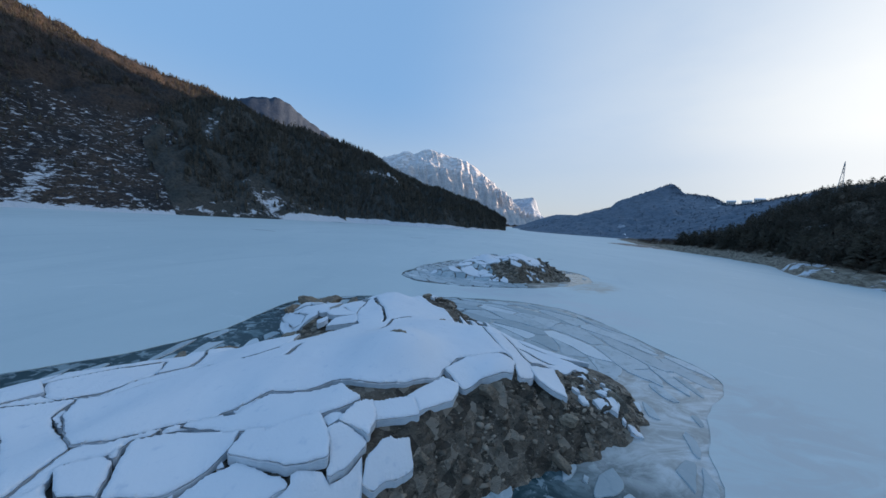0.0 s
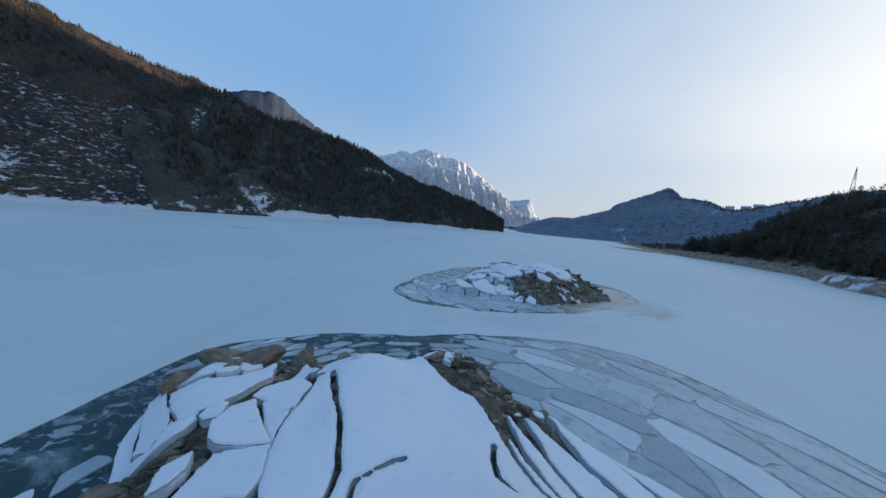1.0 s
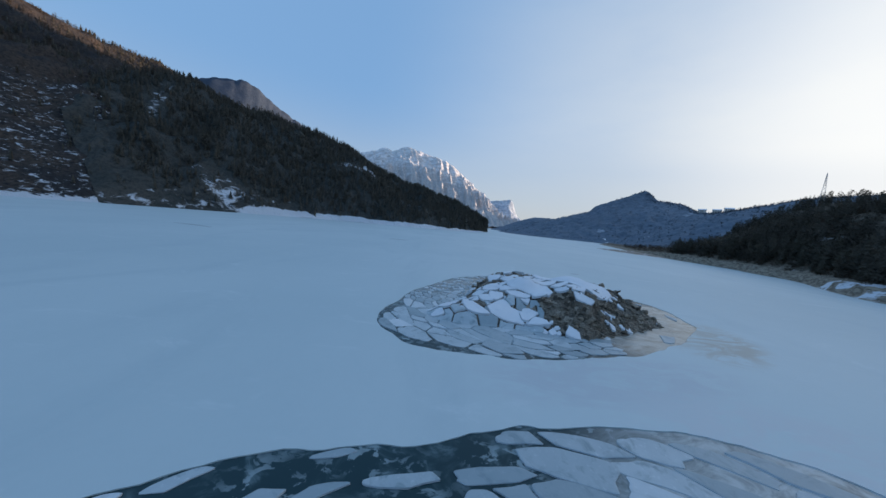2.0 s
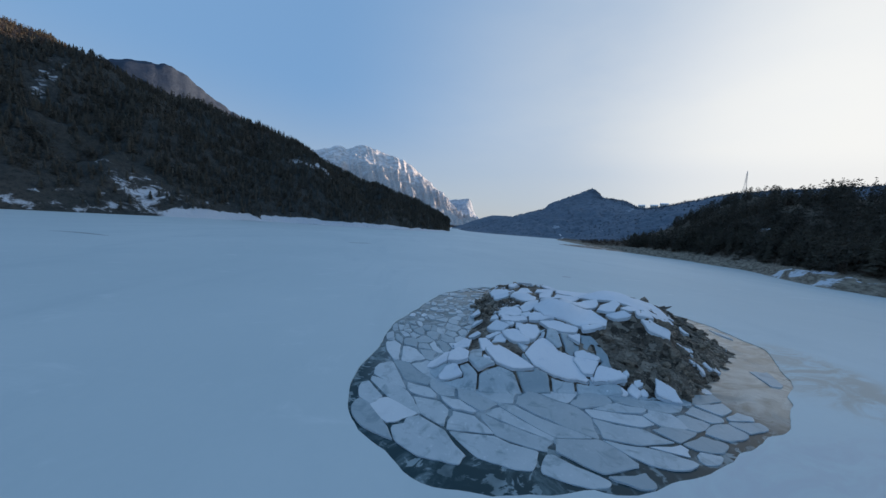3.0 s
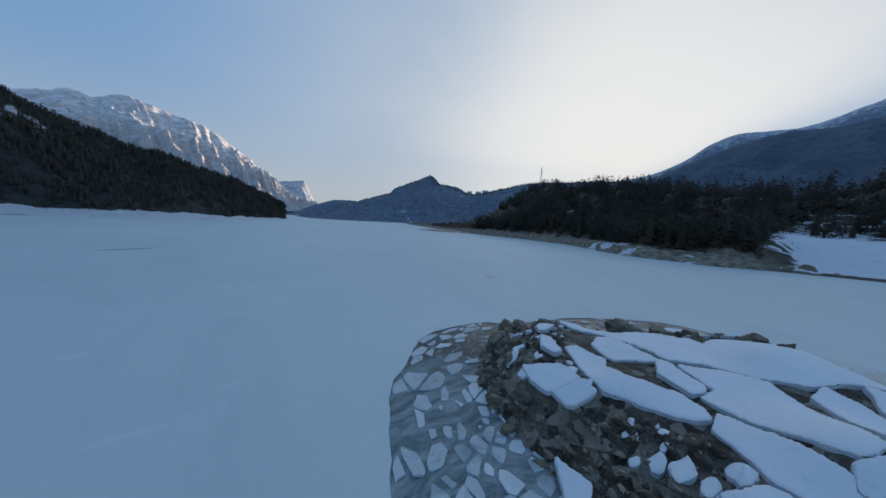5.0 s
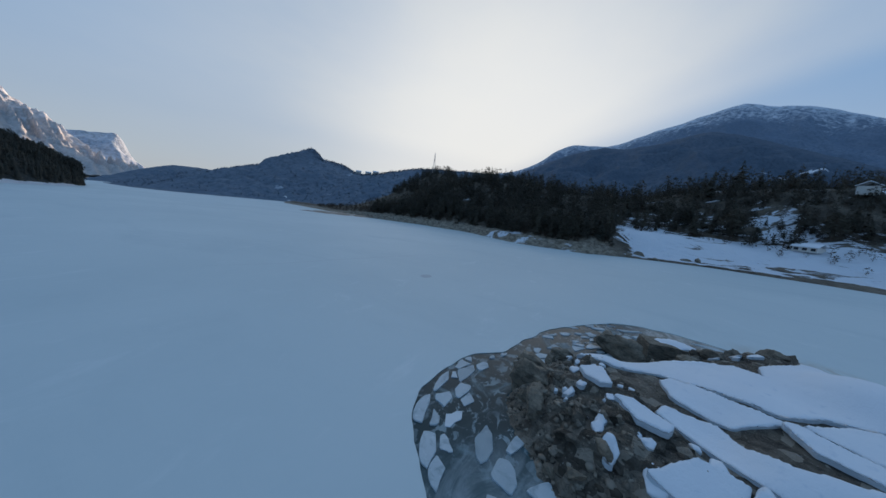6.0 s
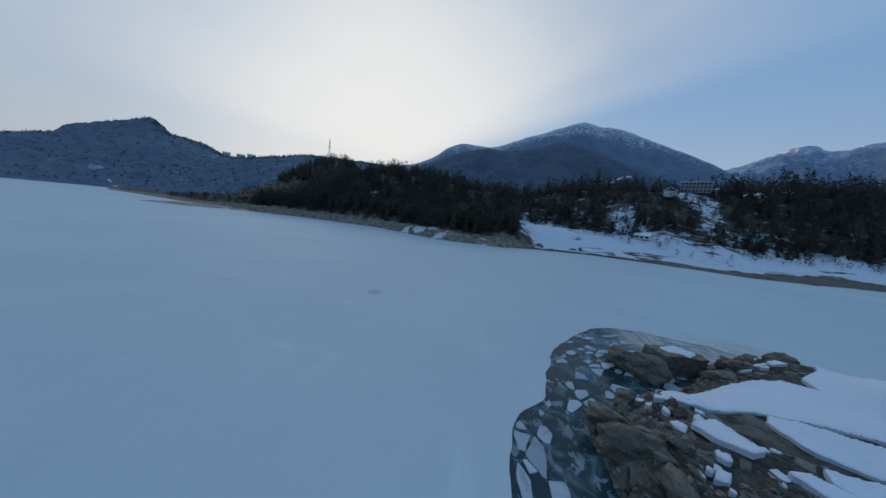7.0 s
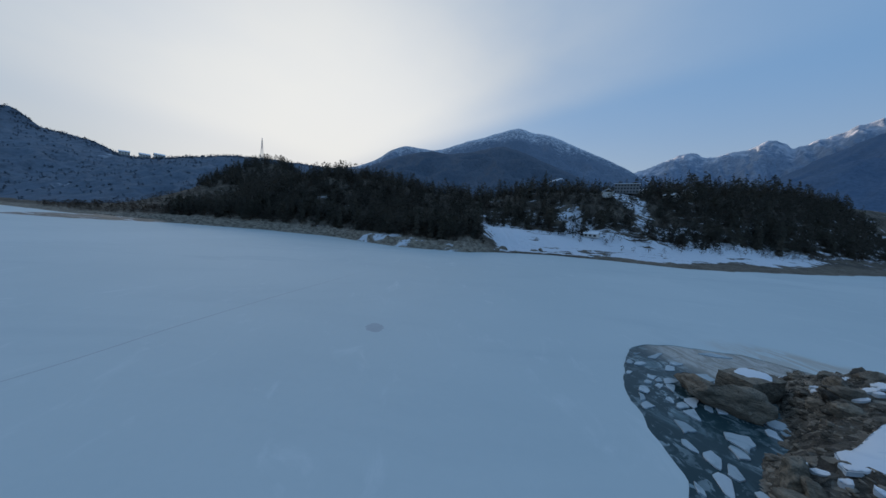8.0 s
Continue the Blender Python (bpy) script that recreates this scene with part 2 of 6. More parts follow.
def rock_material(name="islet_rock", dark=(0.026, 0.021, 0.016), mid=(0.165, 0.14, 0.11), pale=(0.38, 0.335, 0.275)):
    s = Shade(name, 0.75, 0.35)
    layers = s.noise(0.9, 8, (1, 1, 2.4), 0.65, 0.6)
    c = s.mix(s.ramp(layers, 0.3, 0.55), dark, mid)
    c = s.mix(s.ramp(s.noise(0.16, 6), 0.42, 0.7), c, s.mix(s.ramp(s.noise(1.9, 8, None, 0.7), 0.35, 0.65), mid, pale))
    c = s.mix(s.ramp(s.noise(2.6, 8, (1, 1.7, 1), 0.7, 0.8), 0.57, 0.66), c, pale)
    c = s.mix(s.ramp(s.noise(0.8, 9, (1, 1, 2.2), 0.72, 1.6), 0.42, 0.34), c, dark)
    block = s.blocks(1.5)
    c = s.mix(s.math("MULTIPLY", s.ramp(block, 0.74, 0.86), 0.85), c, pale)
    c = s.mix(s.math("MULTIPLY", s.ramp(block, 0.4, 0.1), 0.65), c, dark)
    c = s.mix(s.math("MULTIPLY", s.ramp(s.noise(1.1, 8, None, 0.7, 1.0), 0.66, 0.72), s.ramp(s.up(), 0.5, 0.9)), c, (0.7, 0.74, 0.8))
    h = s.math("ADD", s.noise(2.2, 9, (1, 1, 2), 0.68), s.math("MULTIPLY", s.noise(0.8, 9, (1, 1, 2.2), 0.72, 1.6), 1.5))
    h = s.math("ADD", h, s.math("MULTIPLY", block, 0.7))
    return s.done(c, h, 1.0, 0.3)


def stone_material(name, a, b):
    s = Shade(name, 0.8, 0.3)
    c = s.mix(s.ramp(s.noise(1.1, 9, (1, 1, 1.8), 0.68, 0.5), 0.32, 0.66), a, b)
    c = s.mix(s.ramp(s.noise(5.0, 8, None, 0.7), 0.52, 0.75), c, tuple(v * 0.35 for v in a))
    c = s.mix(s.ramp(s.noise(2.3, 8, (1, 1, 3), 0.7, 1.2), 0.6, 0.8), c, tuple(min(1, v * 1.25) for v in b))
    c = s.mix(s.math("MULTIPLY", s.random(), 0.45), c, (0.13, 0.11, 0.09))
    h = s.math("ADD", s.noise(3.0, 9, (1, 1, 1.6), 0.7), s.math("MULTIPLY", s.noise(0.9, 6, (1, 1, 3), 0.6), 1.6))
    return s.done(c, h, 1.0, 0.25)


def rubble_material():
    s = Shade("rubble", 0.85, 0.25)
    c = s.mix(s.island(), (0.05, 0.042, 0.032), (0.33, 0.285, 0.23))
    return s.done(c, s.noise(8, 5), 0.5, 0.04)


def slope_material(name, bare_a, bare_b, snow=(0.70, 0.74, 0.80), scale=0.02, streak=(1, 1, 1), lo=0.45, hi=0.62, bump=6.0, grain=0.45, fine=2.5):
    """A mountainside: woods and rock in two tones, with snow where the mesh says that it lies."""
    s = Shade(name, 0.9, 0.15)
    c = s.mix(s.ramp(s.noise(scale, 7, None, 0.6), 0.35, 0.65), bare_a, bare_b)
    c = s.mix(s.ramp(s.noise(scale * 14, 7, None, 0.7), 0.4, 0.7), c, tuple(v * grain for v in bare_a))
    patch = s.math("ADD", s.noise(scale * fine, 9, streak, 0.68, 0.6), s.math("SUBTRACT", s.attr("snow"), 0.5))
    c = s.mix(s.ramp(patch, lo, hi), c, snow)
    c = s.mix(s.math("MULTIPLY", s.ramp(s.attr("snow"), 0.9, 1.0), 0.9), c, snow)
    return s.done(c, s.noise(scale * 8, 8, None, 0.7), 0.8, bump)


def leaf_material(name, a, b, per="object"):
    s = Shade(name, 0.85, 0.2).local()
    c = s.mix(s.random() if per == "object" else s.island(), a, b)
    c = s.mix(s.math("MULTIPLY", s.noise(1.2, 4), 0.7), c, tuple(v * 0.75 for v in a))
    m = s.done(c)
    through_leaf, both = s.n.new("ShaderNodeBsdfTranslucent"), s.n.new("ShaderNodeMixShader")
    both.inputs[0].default_value = 0.4
    s.l.new(c, through_leaf.inputs["Color"])
    s.l.new(s.b.outputs[0], both.inputs[1])
    s.l.new(through_leaf.outputs[0], both.inputs[2])
    s.l.new(both.outputs[0], s.n["Material Output"].inputs["Surface"])
    return m


def plain_material(name, a, b, scale=3.0, rough=0.7, metal=0.0):
    s = Shade(name, rough).local()
    s.b.inputs["Metallic"].default_value = metal
    return s.done(s.mix(s.noise(scale, 6), a, b), s.noise(scale * 4, 4), 0.2, 0.02)


SNOW, EDGE, FLOE, LAKE, WATER = snow_material(), ice_edge_material(), floe_material(), lake_material(), water_material()
ROCK, RUBBLE = rock_material(), rubble_material()
STONE = stone_material("stone", (0.17, 0.142, 0.108), (0.40, 0.335, 0.255))
NEEDLES = leaf_material("needles", (0.11, 0.108, 0.086), (0.16, 0.14, 0.105))
NEEDLES_FAR = leaf_material("far_needles", (0.115, 0.112, 0.094), (0.16, 0.142, 0.112), "island")
# needles of the far hills: the blue is distance haze put into the colour
NEEDLES_HAZED = leaf_material("hazed_needles", (0.115, 0.155, 0.205), (0.15, 0.19, 0.24), "island")
TWIGS_FAR = leaf_material("far_bare_trees", (0.09, 0.07, 0.055), (0.15, 0.112, 0.08), "island")
BARK = plain_material("bark", (0.06, 0.045, 0.035), (0.14, 0.10, 0.08))
STEEL = plain_material("galvanised_steel", (0.5, 0.5, 0.5), (0.62, 0.62, 0.62), 2.0, 0.6, 0.2)
GREY_ICE = plain_material("wet_grey_ice", (0.10, 0.13, 0.15), (0.16, 0.19, 0.21), 0.6, 0.6)
PLASTER = plain_material("plaster", (0.62, 0.60, 0.56), (0.74, 0.72, 0.68))
ROOF = plain_material("snowy_roof", (0.74, 0.78, 0.84), (0.85, 0.87, 0.9))
GREY_WALL = plain_material("grey_render", (0.20, 0.21, 0.22), (0.28, 0.285, 0.29))
GLASS = plain_material("window_glass", (0.03, 0.04, 0.05), (0.05, 0.06, 0.07), 1.0, 0.1)
TIMBER = plain_material("timber", (0.07, 0.05, 0.035), (0.15, 0.11, 0.08))

# ---- meshes ----


def mesh_of(name, verts, faces, materials, smooth=False):
    me = bpy.data.meshes.new(name)
    me.from_pydata([tuple(v) for v in verts], [], [tuple(int(i) for i in f) for f in faces])
    for m in materials:
        me.materials.append(m)
    if smooth:
        me.polygons.foreach_set("use_smooth", [True] * len(me.polygons))
    me.update()
    return me


def part(name, me, parent, label=""):
    ob = new(name, me)
    ob.parent = parent
    return tagged(ob, label)


def grid_faces(nu, nv):
    i, j = np.meshgrid(np.arange(nu - 1), np.arange(nv - 1), indexing="ij")
    a = (i * nv + j).ravel()
    return np.stack([a, a + nv, a + nv + 1, a + 1], 1)


def give(me, name, values):
    me.attributes.new(name, "FLOAT", "POINT").data.foreach_set("value", np.asarray(values, np.float32).ravel())


def joined(name, templates, places, materials):
    """One mesh of many copies: places are rows of template index, x, y, z, turn, width, height."""
    vs, fs, count = [], [], 0
    for k, x, y, z, turn, w, h in places:
        v, f = templates[int(k)]
        c, s = math.cos(turn), math.sin(turn)
        vs.append(np.stack([v[:, 0] * c * w - v[:, 1] * s * w + x, v[:, 0] * s * w + v[:, 1] * c * w + y, v[:, 2] * h + z], 1))
        fs.append(f + count)
        count += len(v)
    vs, fs = np.concatenate(vs), np.concatenate(fs)
    me = bpy.data.meshes.new(name)
    me.vertices.add(len(vs))
    me.vertices.foreach_set("co", vs.astype(np.float32).ravel())
    me.loops.add(fs.size)
    me.loops.foreach_set("vertex_index", fs.astype(np.int32).ravel())
    me.polygons.add(len(fs))
    me.polygons.foreach_set("loop_start", np.arange(len(fs), dtype=np.int32) * 3)
    for m in materials:
        me.materials.append(m)
    me.update(calc_edges=True)
    me.validate()
    return me


# ---- frozen lake ----
ISLET_1 = spline([(-29, 35), (-25, 41), (-20.8, 43.6), (-16.7, 45.4), (-13.8, 47.2), (-15.6, 49.6), (-18, 52.2), (-19.7, 56), (-19.6, 60), (-17.6, 61.4), (-14.5, 61.2), (-10.5, 62.2), (-6, 62.2), (-1.6, 63.4), (2.4, 61.3), (6.2, 58),
                  (9.5, 54.3), (12.5, 51.3), (17.3, 48.4), (18.5, 45.4), (16.3, 40.2), (11.5, 37.5), (4.9, 34), (-2, 29.5), (-10, 25), (-20, 24), (-28, 29)], 200, True)
RING_1 = spline([(-35, 36), (-27.4, 44.3), (-23.8, 52), (-22.5, 62), (-15, 67.6), (-5, 70), (4, 72.2), (12, 72.8), (20, 71.2), (25, 64.5), (27.5, 57), (29.5, 50.5),
                 (28, 46.5), (22, 41), (18.5, 36), (11, 31.5), (0, 26), (-12, 20), (-26, 20), (-37, 28)], 260, True)
ISLET_2 = spline([(-4.5, 95), (-3, 92.5), (0.5, 91.5), (6.4, 91.2), (12, 90.3), (16.5, 89.6), (20, 91), (27, 94.5), (33, 98), (34.4, 102), (31.5, 106.8), (27, 111.4),
                  (24, 115.8), (22.4, 120), (18.5, 123.5), (13.5, 123.5), (9.6, 121.2), (7, 118.5), (5.5, 115), (4, 110), (1.8, 105), (-2, 98.5)], 160, True)
RING_2 = spline([(-11, 92), (-9.2, 86), (-5, 83), (4, 82.5), (15, 84), (24, 87), (33, 92.5), (39, 98), (41.5, 103), (43.5, 109), (41, 115), (33, 122.5),
                 (27, 124.8), (22.5, 126.5), (18.5, 129), (11, 130), (5, 126.5), (0.3, 121.5), (-4.5, 113), (-9.2, 103.5)], 260, True)
SUMMITS_1 = [(-1.3, 39.1, 6.3), (1.4, 44, 5.1), (5, 38.9, 5.0), (5, 43.3, 5.5), (-11.6, 47.6, 3.0), (-10.2, 50.6, 2.9), (-7.9, 50.5, 3.7), (-5.2, 50.6, 4.3), (1.7, 54.7, 3.5),
             (-15, 59, 1.2), (-1.2, 57.6, 4.1), (-5.7, 55.3, 4.7), (-20, 42, 1.2), (4.5, 36.3, 4.2), (9.5, 38.5, 3.4), (-6.5, 36.5, 4.0), (-2, 33.5, 4.8), (-12, 33, 2.8),
             (-20, 34, 1.5), (-8, 28, 2.4), (13, 43, 2.2), (9, 48, 1.7), (12, 47.6, 0.9), (7.2, 51.5, 1.5), (15, 46, 0.7), (10.5, 50, 0.8), (4.6, 55.4, 1.6), (-10, 59.5, 1.4), (-5, 60, 1.6)]
SUMMITS_2 = [(5.1, 100.4, 3.8), (1.8, 100.1, 2.2), (0.2, 99.5, 1.4), (9.2, 94.4, 1.9), (9, 95.8, 3.5), (12.4, 95.7, 4.3), (10.7, 100.2, 6.0), (5.3, 110, 1.8), (10.6, 93.1, 1.2),
             (12.1, 110, 4.3), (16.8, 120.6, 3.2), (19.6, 118.8, 4.0), (22, 116.2, 3.8), (23.3, 112.6, 4.5), (12.3, 112.8, 3.3), (16, 118.6, 3.5), (24.9, 105.4, 5.4), (14.9, 116.7, 3.9), (17.5, 108.5, 4.6), (28.8, 107.4, 4.0),
             (17.5, 97, 6.0), (31, 99, 1.5), (24, 94.5, 2.5), (20, 103, 6.3)]


def ragged(outline, amp, scale, seed):
    """The outline with its edge made uneven."""
    mid = outline.mean(0)
    way = outline - mid
    way /= np.linalg.norm(way, axis=1)[:, None]
    return outline + way * (amp * fbm(outline[:, 0] * scale, outline[:, 1] * scale, 4, seed))[:, None]


RING_1, RING_2 = ragged(RING_1, 1.2, 0.16, 3), ragged(RING_2, 1.0, 0.18, 4)


def ice_sheet():
    bm = bmesh.new()
    edges = []
    far = [(4900 * math.cos(a), 4900 * math.sin(a)) for a in np.linspace(0, 2 * math.pi, 64, endpoint=False)]
    loops = [[bm.verts.new((x, y, 0)) for x, y in line] for line in (far, RING_1, RING_2)]
    for loop in loops:
        edges += [bm.edges.new((a, b)) for a, b in zip(loop, loop[1:] + loop[:1])]
    bmesh.ops.triangle_fill(bm, use_beauty=True, use_dissolve=False, edges=edges)
    for loop in loops[1:]:
        low = [bm.verts.new((v.co.x, v.co.y, -0.3)) for v in loop]
        for i in range(len(loop)):
            j = (i + 1) % len(loop)
            bm.faces.new((loop[i], low[i], low[j], loop[j]))
    bmesh.ops.recalc_face_normals(bm, faces=bm.faces)
    me = bpy.data.meshes.new("lake_ice")
    bm.to_mesh(me)
    bm.free()
    me.materials.append(LAKE)
    return tagged(new("ground_lake_ice", me), "pale blue snow-dusted ice sheet of a frozen lake", "lake ice", kind="structure")


def water_pool(name, ring, label):
    mid = ring.mean(0)
    out = mid + (ring - mid) * 1.04
    verts = [(x, y, -0.07) for x, y in out] + [(*mid, -0.07)]
    n = len(out)
    return tagged(new(name, mesh_of(name, verts, [(i, (i + 1) % n, n) for i in range(n)], [WATER])), label, "water", kind="structure")


ice_sheet()
water_pool("water_near_islet", RING_1, "dark half-frozen water round the rocky islet")
water_pool("water_main_islet", RING_2, "dark and muddy half-frozen water round the islet")


# ---- islets ----
class Islet:
    def __init__(self, outline, summits, bare, seed, soft=1.5):
        self.outline, self.summits, self.bare, self.seed, self.soft = outline, summits, bare, seed, soft

    def smooth(self, x, y):
        x, y = np.asarray(x, float), np.asarray(y, float)
        top, total = 0.0, 0.0
        for sx, sy, sz in self.summits:
            w = 1 / ((x - sx) ** 2 + (y - sy) ** 2 + 2.0) ** 1.5
            top, total = top + w * sz, total + w
        d = inside(x, y, self.outline)
        rise = np.where(d > 0, 1 - np.exp(-np.maximum(d, 0) / self.soft), d * 0.5)
        return np.where(d > 0, top / total * rise, rise) - 0.3 * rise

    def bared(self, x, y):
        b = 0.0
        for bx, by, r in self.bare:
            b = np.maximum(b, 1 - np.hypot(np.asarray(x) - bx, np.asarray(y) - by) / r)
        return step(0.0, 0.25, b)

    def height(self, x, y):
        rough = fbm(np.asarray(x) * 0.45, np.asarray(y) * 0.45, 6, self.seed, True) * 0.75 + fbm(np.asarray(x) * 1.7, np.asarray(y) * 1.7, 4, self.seed + 9, True) * 0.25
        calm = 0.35 + 0.65 * step(0.0, 3.0, inside(np.asarray(x, float), np.asarray(y, float), self.outline))
        return self.smooth(x, y) + rough * (0.14 + 0.72 * self.bared(x, y)) * calm - 0.05

    def build(self, name, label, pitch=0.3):
        lo, hi = self.outline.min(0) - 3, self.outline.max(0) + 3
        xs, ys = np.arange(lo[0], hi[0], pitch), np.arange(lo[1], hi[1], pitch)
        gx, gy = np.meshgrid(xs, ys, indexing="ij")
        z = self.height(gx, gy)
        jx, jy = (vn(gx * 3.1, gy * 3.1, 5) - 0.5) * pitch * 0.8, (vn(gx * 3.3, gy * 3.3, 6) - 0.5) * pitch * 0.8
        faces = grid_faces(len(xs), len(ys))
        keep = z.ravel()[faces].max(1) > -0.6
        self.thing = tagged(new(name), label, "rocky islet")
        part("bedrock", mesh_of("bedrock", np.stack([gx + jx, gy + jy, z], -1).reshape(-1, 3), faces[keep], [ROCK]), self.thing)
        return self.thing


NEAR = Islet(ISLET_1, SUMMITS_1, [(9, 36.5, 5.5), (13.5, 40.5, 5.5), (3, 33.3, 3.4), (-1.5, 30.5, 3), (-12.2, 48, 2.4), (-15, 58.5, 4.5), (-20, 45, 2.5), (1, 60.5, 4), (5, 56, 2.5), (-17, 24, 6)], 21)
MAIN = Islet(ISLET_2, SUMMITS_2, [(13, 93, 4.5), (18, 92, 5), (25, 96, 6), (30, 100, 5.5), (4.5, 107.5, 5), (7.5, 117, 6), (13, 121, 6), (20, 121, 5), (30, 107, 5.5), (26, 112, 4.5), (33, 103, 4), (8.3, 96, 1.8)], 41, 2.1)
NEAR.build("rock_islet", "brown rocky islet under broken snow-covered ice slabs")
MAIN.build("rock_islet", "brown rocky islet with gravel flanks and draped ice slabs")


def cell(seed, others, reach):
    """The Voronoi cell of a seed, as a convex outline."""
    poly = [(seed[0] + reach * math.cos(a), seed[1] + reach * math.sin(a)) for a in np.linspace(0, 2 * math.pi, 10, endpoint=False)]
    far = np.hypot(np.asarray(others)[:, 0] - seed[0], np.asarray(others)[:, 1] - seed[1])
    near = [others[i] for i in np.argsort(far) if 1e-6 < far[i] < 2.05 * reach]
    for o in near:
        mx, my, nx, ny = (seed[0] + o[0]) / 2, (seed[1] + o[1]) / 2, o[0] - seed[0], o[1] - seed[1]
        cut = []
        for (ax, ay), (bx, by) in zip(poly, poly[1:] + poly[:1]):
            da, db = (ax - mx) * nx + (ay - my) * ny, (bx - mx) * nx + (by - my) * ny
            if da <= 0:
                cut.append((ax, ay))
            if (da < 0 < db) or (db < 0 < da):
                t = da / (da - db)
                cut.append((ax + t * (bx - ax), ay + t * (by - ay)))
        poly = cut
        if len(poly) < 3:
            return None
    return np.array(poly)


def scatter(seed, box, spacing, inside_of, tries, first=()):
    """Points no closer than the local spacing."""
    pick = np.random.RandomState(seed)
    xs, ys = pick.uniform(box[0], box[1], tries), pick.uniform(box[2], box[3], tries)
    ok = inside_of(xs, ys)
    pts = [p for p in first]
    gaps = [spacing(*p) for p in first]
    for x, y in zip(xs[ok], ys[ok]):
        g = spacing(x, y) * (0.55 + 1.1 * hashed(x * 3.7, y * 5.1, 1))
        if not pts or (((np.array(pts) - (x, y)) ** 2).sum(1) > (0.5 * (g + np.array(gaps))) ** 2).all():
            pts.append((float(x), float(y)))
            gaps.append(g)
    return pts


def rim(poly, gap, rng, wobble, step_len=0.5, clip=0.05):
    """A cell drawn in by half a gap, with its edges subdivided, its corners clipped and its line uneven."""
    mid = poly.mean(0)
    size = np.linalg.norm(poly - mid, axis=1).mean()
    if size < gap * 1.2:
        return None
    poly = mid + (poly - mid) * (1 - gap / size)
    pts = []
    n = len(poly)
    for i in range(n):
        a, b, c = poly[i - 1], poly[i], poly[(i + 1) % n]
        la, lc = np.linalg.norm(a - b), np.linalg.norm(c - b)
        k = min(0.42, clip * size / max(min(la, lc), 0.01))
        p, q = b + (a - b) * k, b + (c - b) * k
        pts += [p, 0.25 * p + 0.5 * b + 0.25 * q, q]
    pts = np.array(pts)
    out = []
    for a, b in zip(pts, np.roll(pts, -1, 0)):
        m = max(1, int(np.linalg.norm(b - a) / step_len))
        out += [a + (b - a) * t / m for t in range(m)]
    out = np.array(out)
    s = rng.uniform(0, 100)
    way = (out - mid) / (np.linalg.norm(out - mid, axis=1)[:, None] + 1e-6)
    return out + way * (wobble * fbm(out[:, 0] * 0.9 + s, out[:, 1] * 0.9, 3, 7))[:, None]


def slab(name, outline, surface, thick, tilt, label, category, group):
    """A flat plate of lake ice with a frosted top."""
    mid = outline.mean(0)
    n = len(outline)
    loc = Vector((*mid, float(surface(*mid))))
    thing = new(name)
    thing.location = loc
    flat = outline - mid
    lean = flat @ tilt
    verts = np.concatenate([np.column_stack([flat, lean]), np.column_stack([flat, lean + thick * 0.9])])
    faces = [(i, (i + 1) % n, n + (i + 1) % n, n + i) for i in range(n)] + [tuple(range(n))[::-1]]
    part("ice_body", mesh_of("ice_body", verts, faces, [EDGE]), thing)
    verts = np.concatenate([np.column_stack([flat, lean + thick * 0.9]), np.column_stack([flat * 0.95, lean * 0.95 + thick]), [[0, 0, thick * 1.02]]])
    faces = [(i, (i + 1) % n, n + (i + 1) % n, n + i) for i in range(n)] + [(n + i, n + (i + 1) % n, 2 * n) for i in range(n)]
    part("frosted_top", mesh_of("frosted_top", verts, faces, [FLOE]), thing)
    return tagged(thing, label, category, group)


def region_mesh(field, xs, ys):
    """The part of a grid where the field is positive: its points, its faces and the edges of its rim."""
    points, faces, rim_edges, index = [], [], [], {}

    def corner(i, j):
        if (i, j) not in index:
            index[i, j] = len(points)
            points.append((xs[i], ys[j], 0))
        return index[i, j]

    def crossing(i, j, k, l):
        key = (min((i, j), (k, l)), max((i, j), (k, l)))
        if key not in index:
            t = field[i, j] / (field[i, j] - field[k, l])
            index[key] = len(points)
            points.append((xs[i] + t * (xs[k] - xs[i]), ys[j] + t * (ys[l] - ys[j]), 1))
        return index[key]

    some = (field[:-1, :-1] > 0) | (field[1:, :-1] > 0) | (field[:-1, 1:] > 0) | (field[1:, 1:] > 0)
    for i, j in zip(*np.nonzero(some)):
        ring = [(i, j), (i + 1, j), (i + 1, j + 1), (i, j + 1)]
        poly, out = [], []
        for a, b in zip(ring, ring[1:] + ring[:1]):
            if field[a] > 0:
                poly.append(corner(*a))
            if (field[a] > 0) != (field[b] > 0):
                poly.append(crossing(*a, *b))
                out.append((poly[-1], field[a] > 0))
        if len(poly) >= 3:
            faces.append(poly)
            if len(out) == 2:
                (p, leaving), (q, _) = out
                rim_edges.append((p, q) if leaving else (q, p))
    return np.array(points), faces, rim_edges


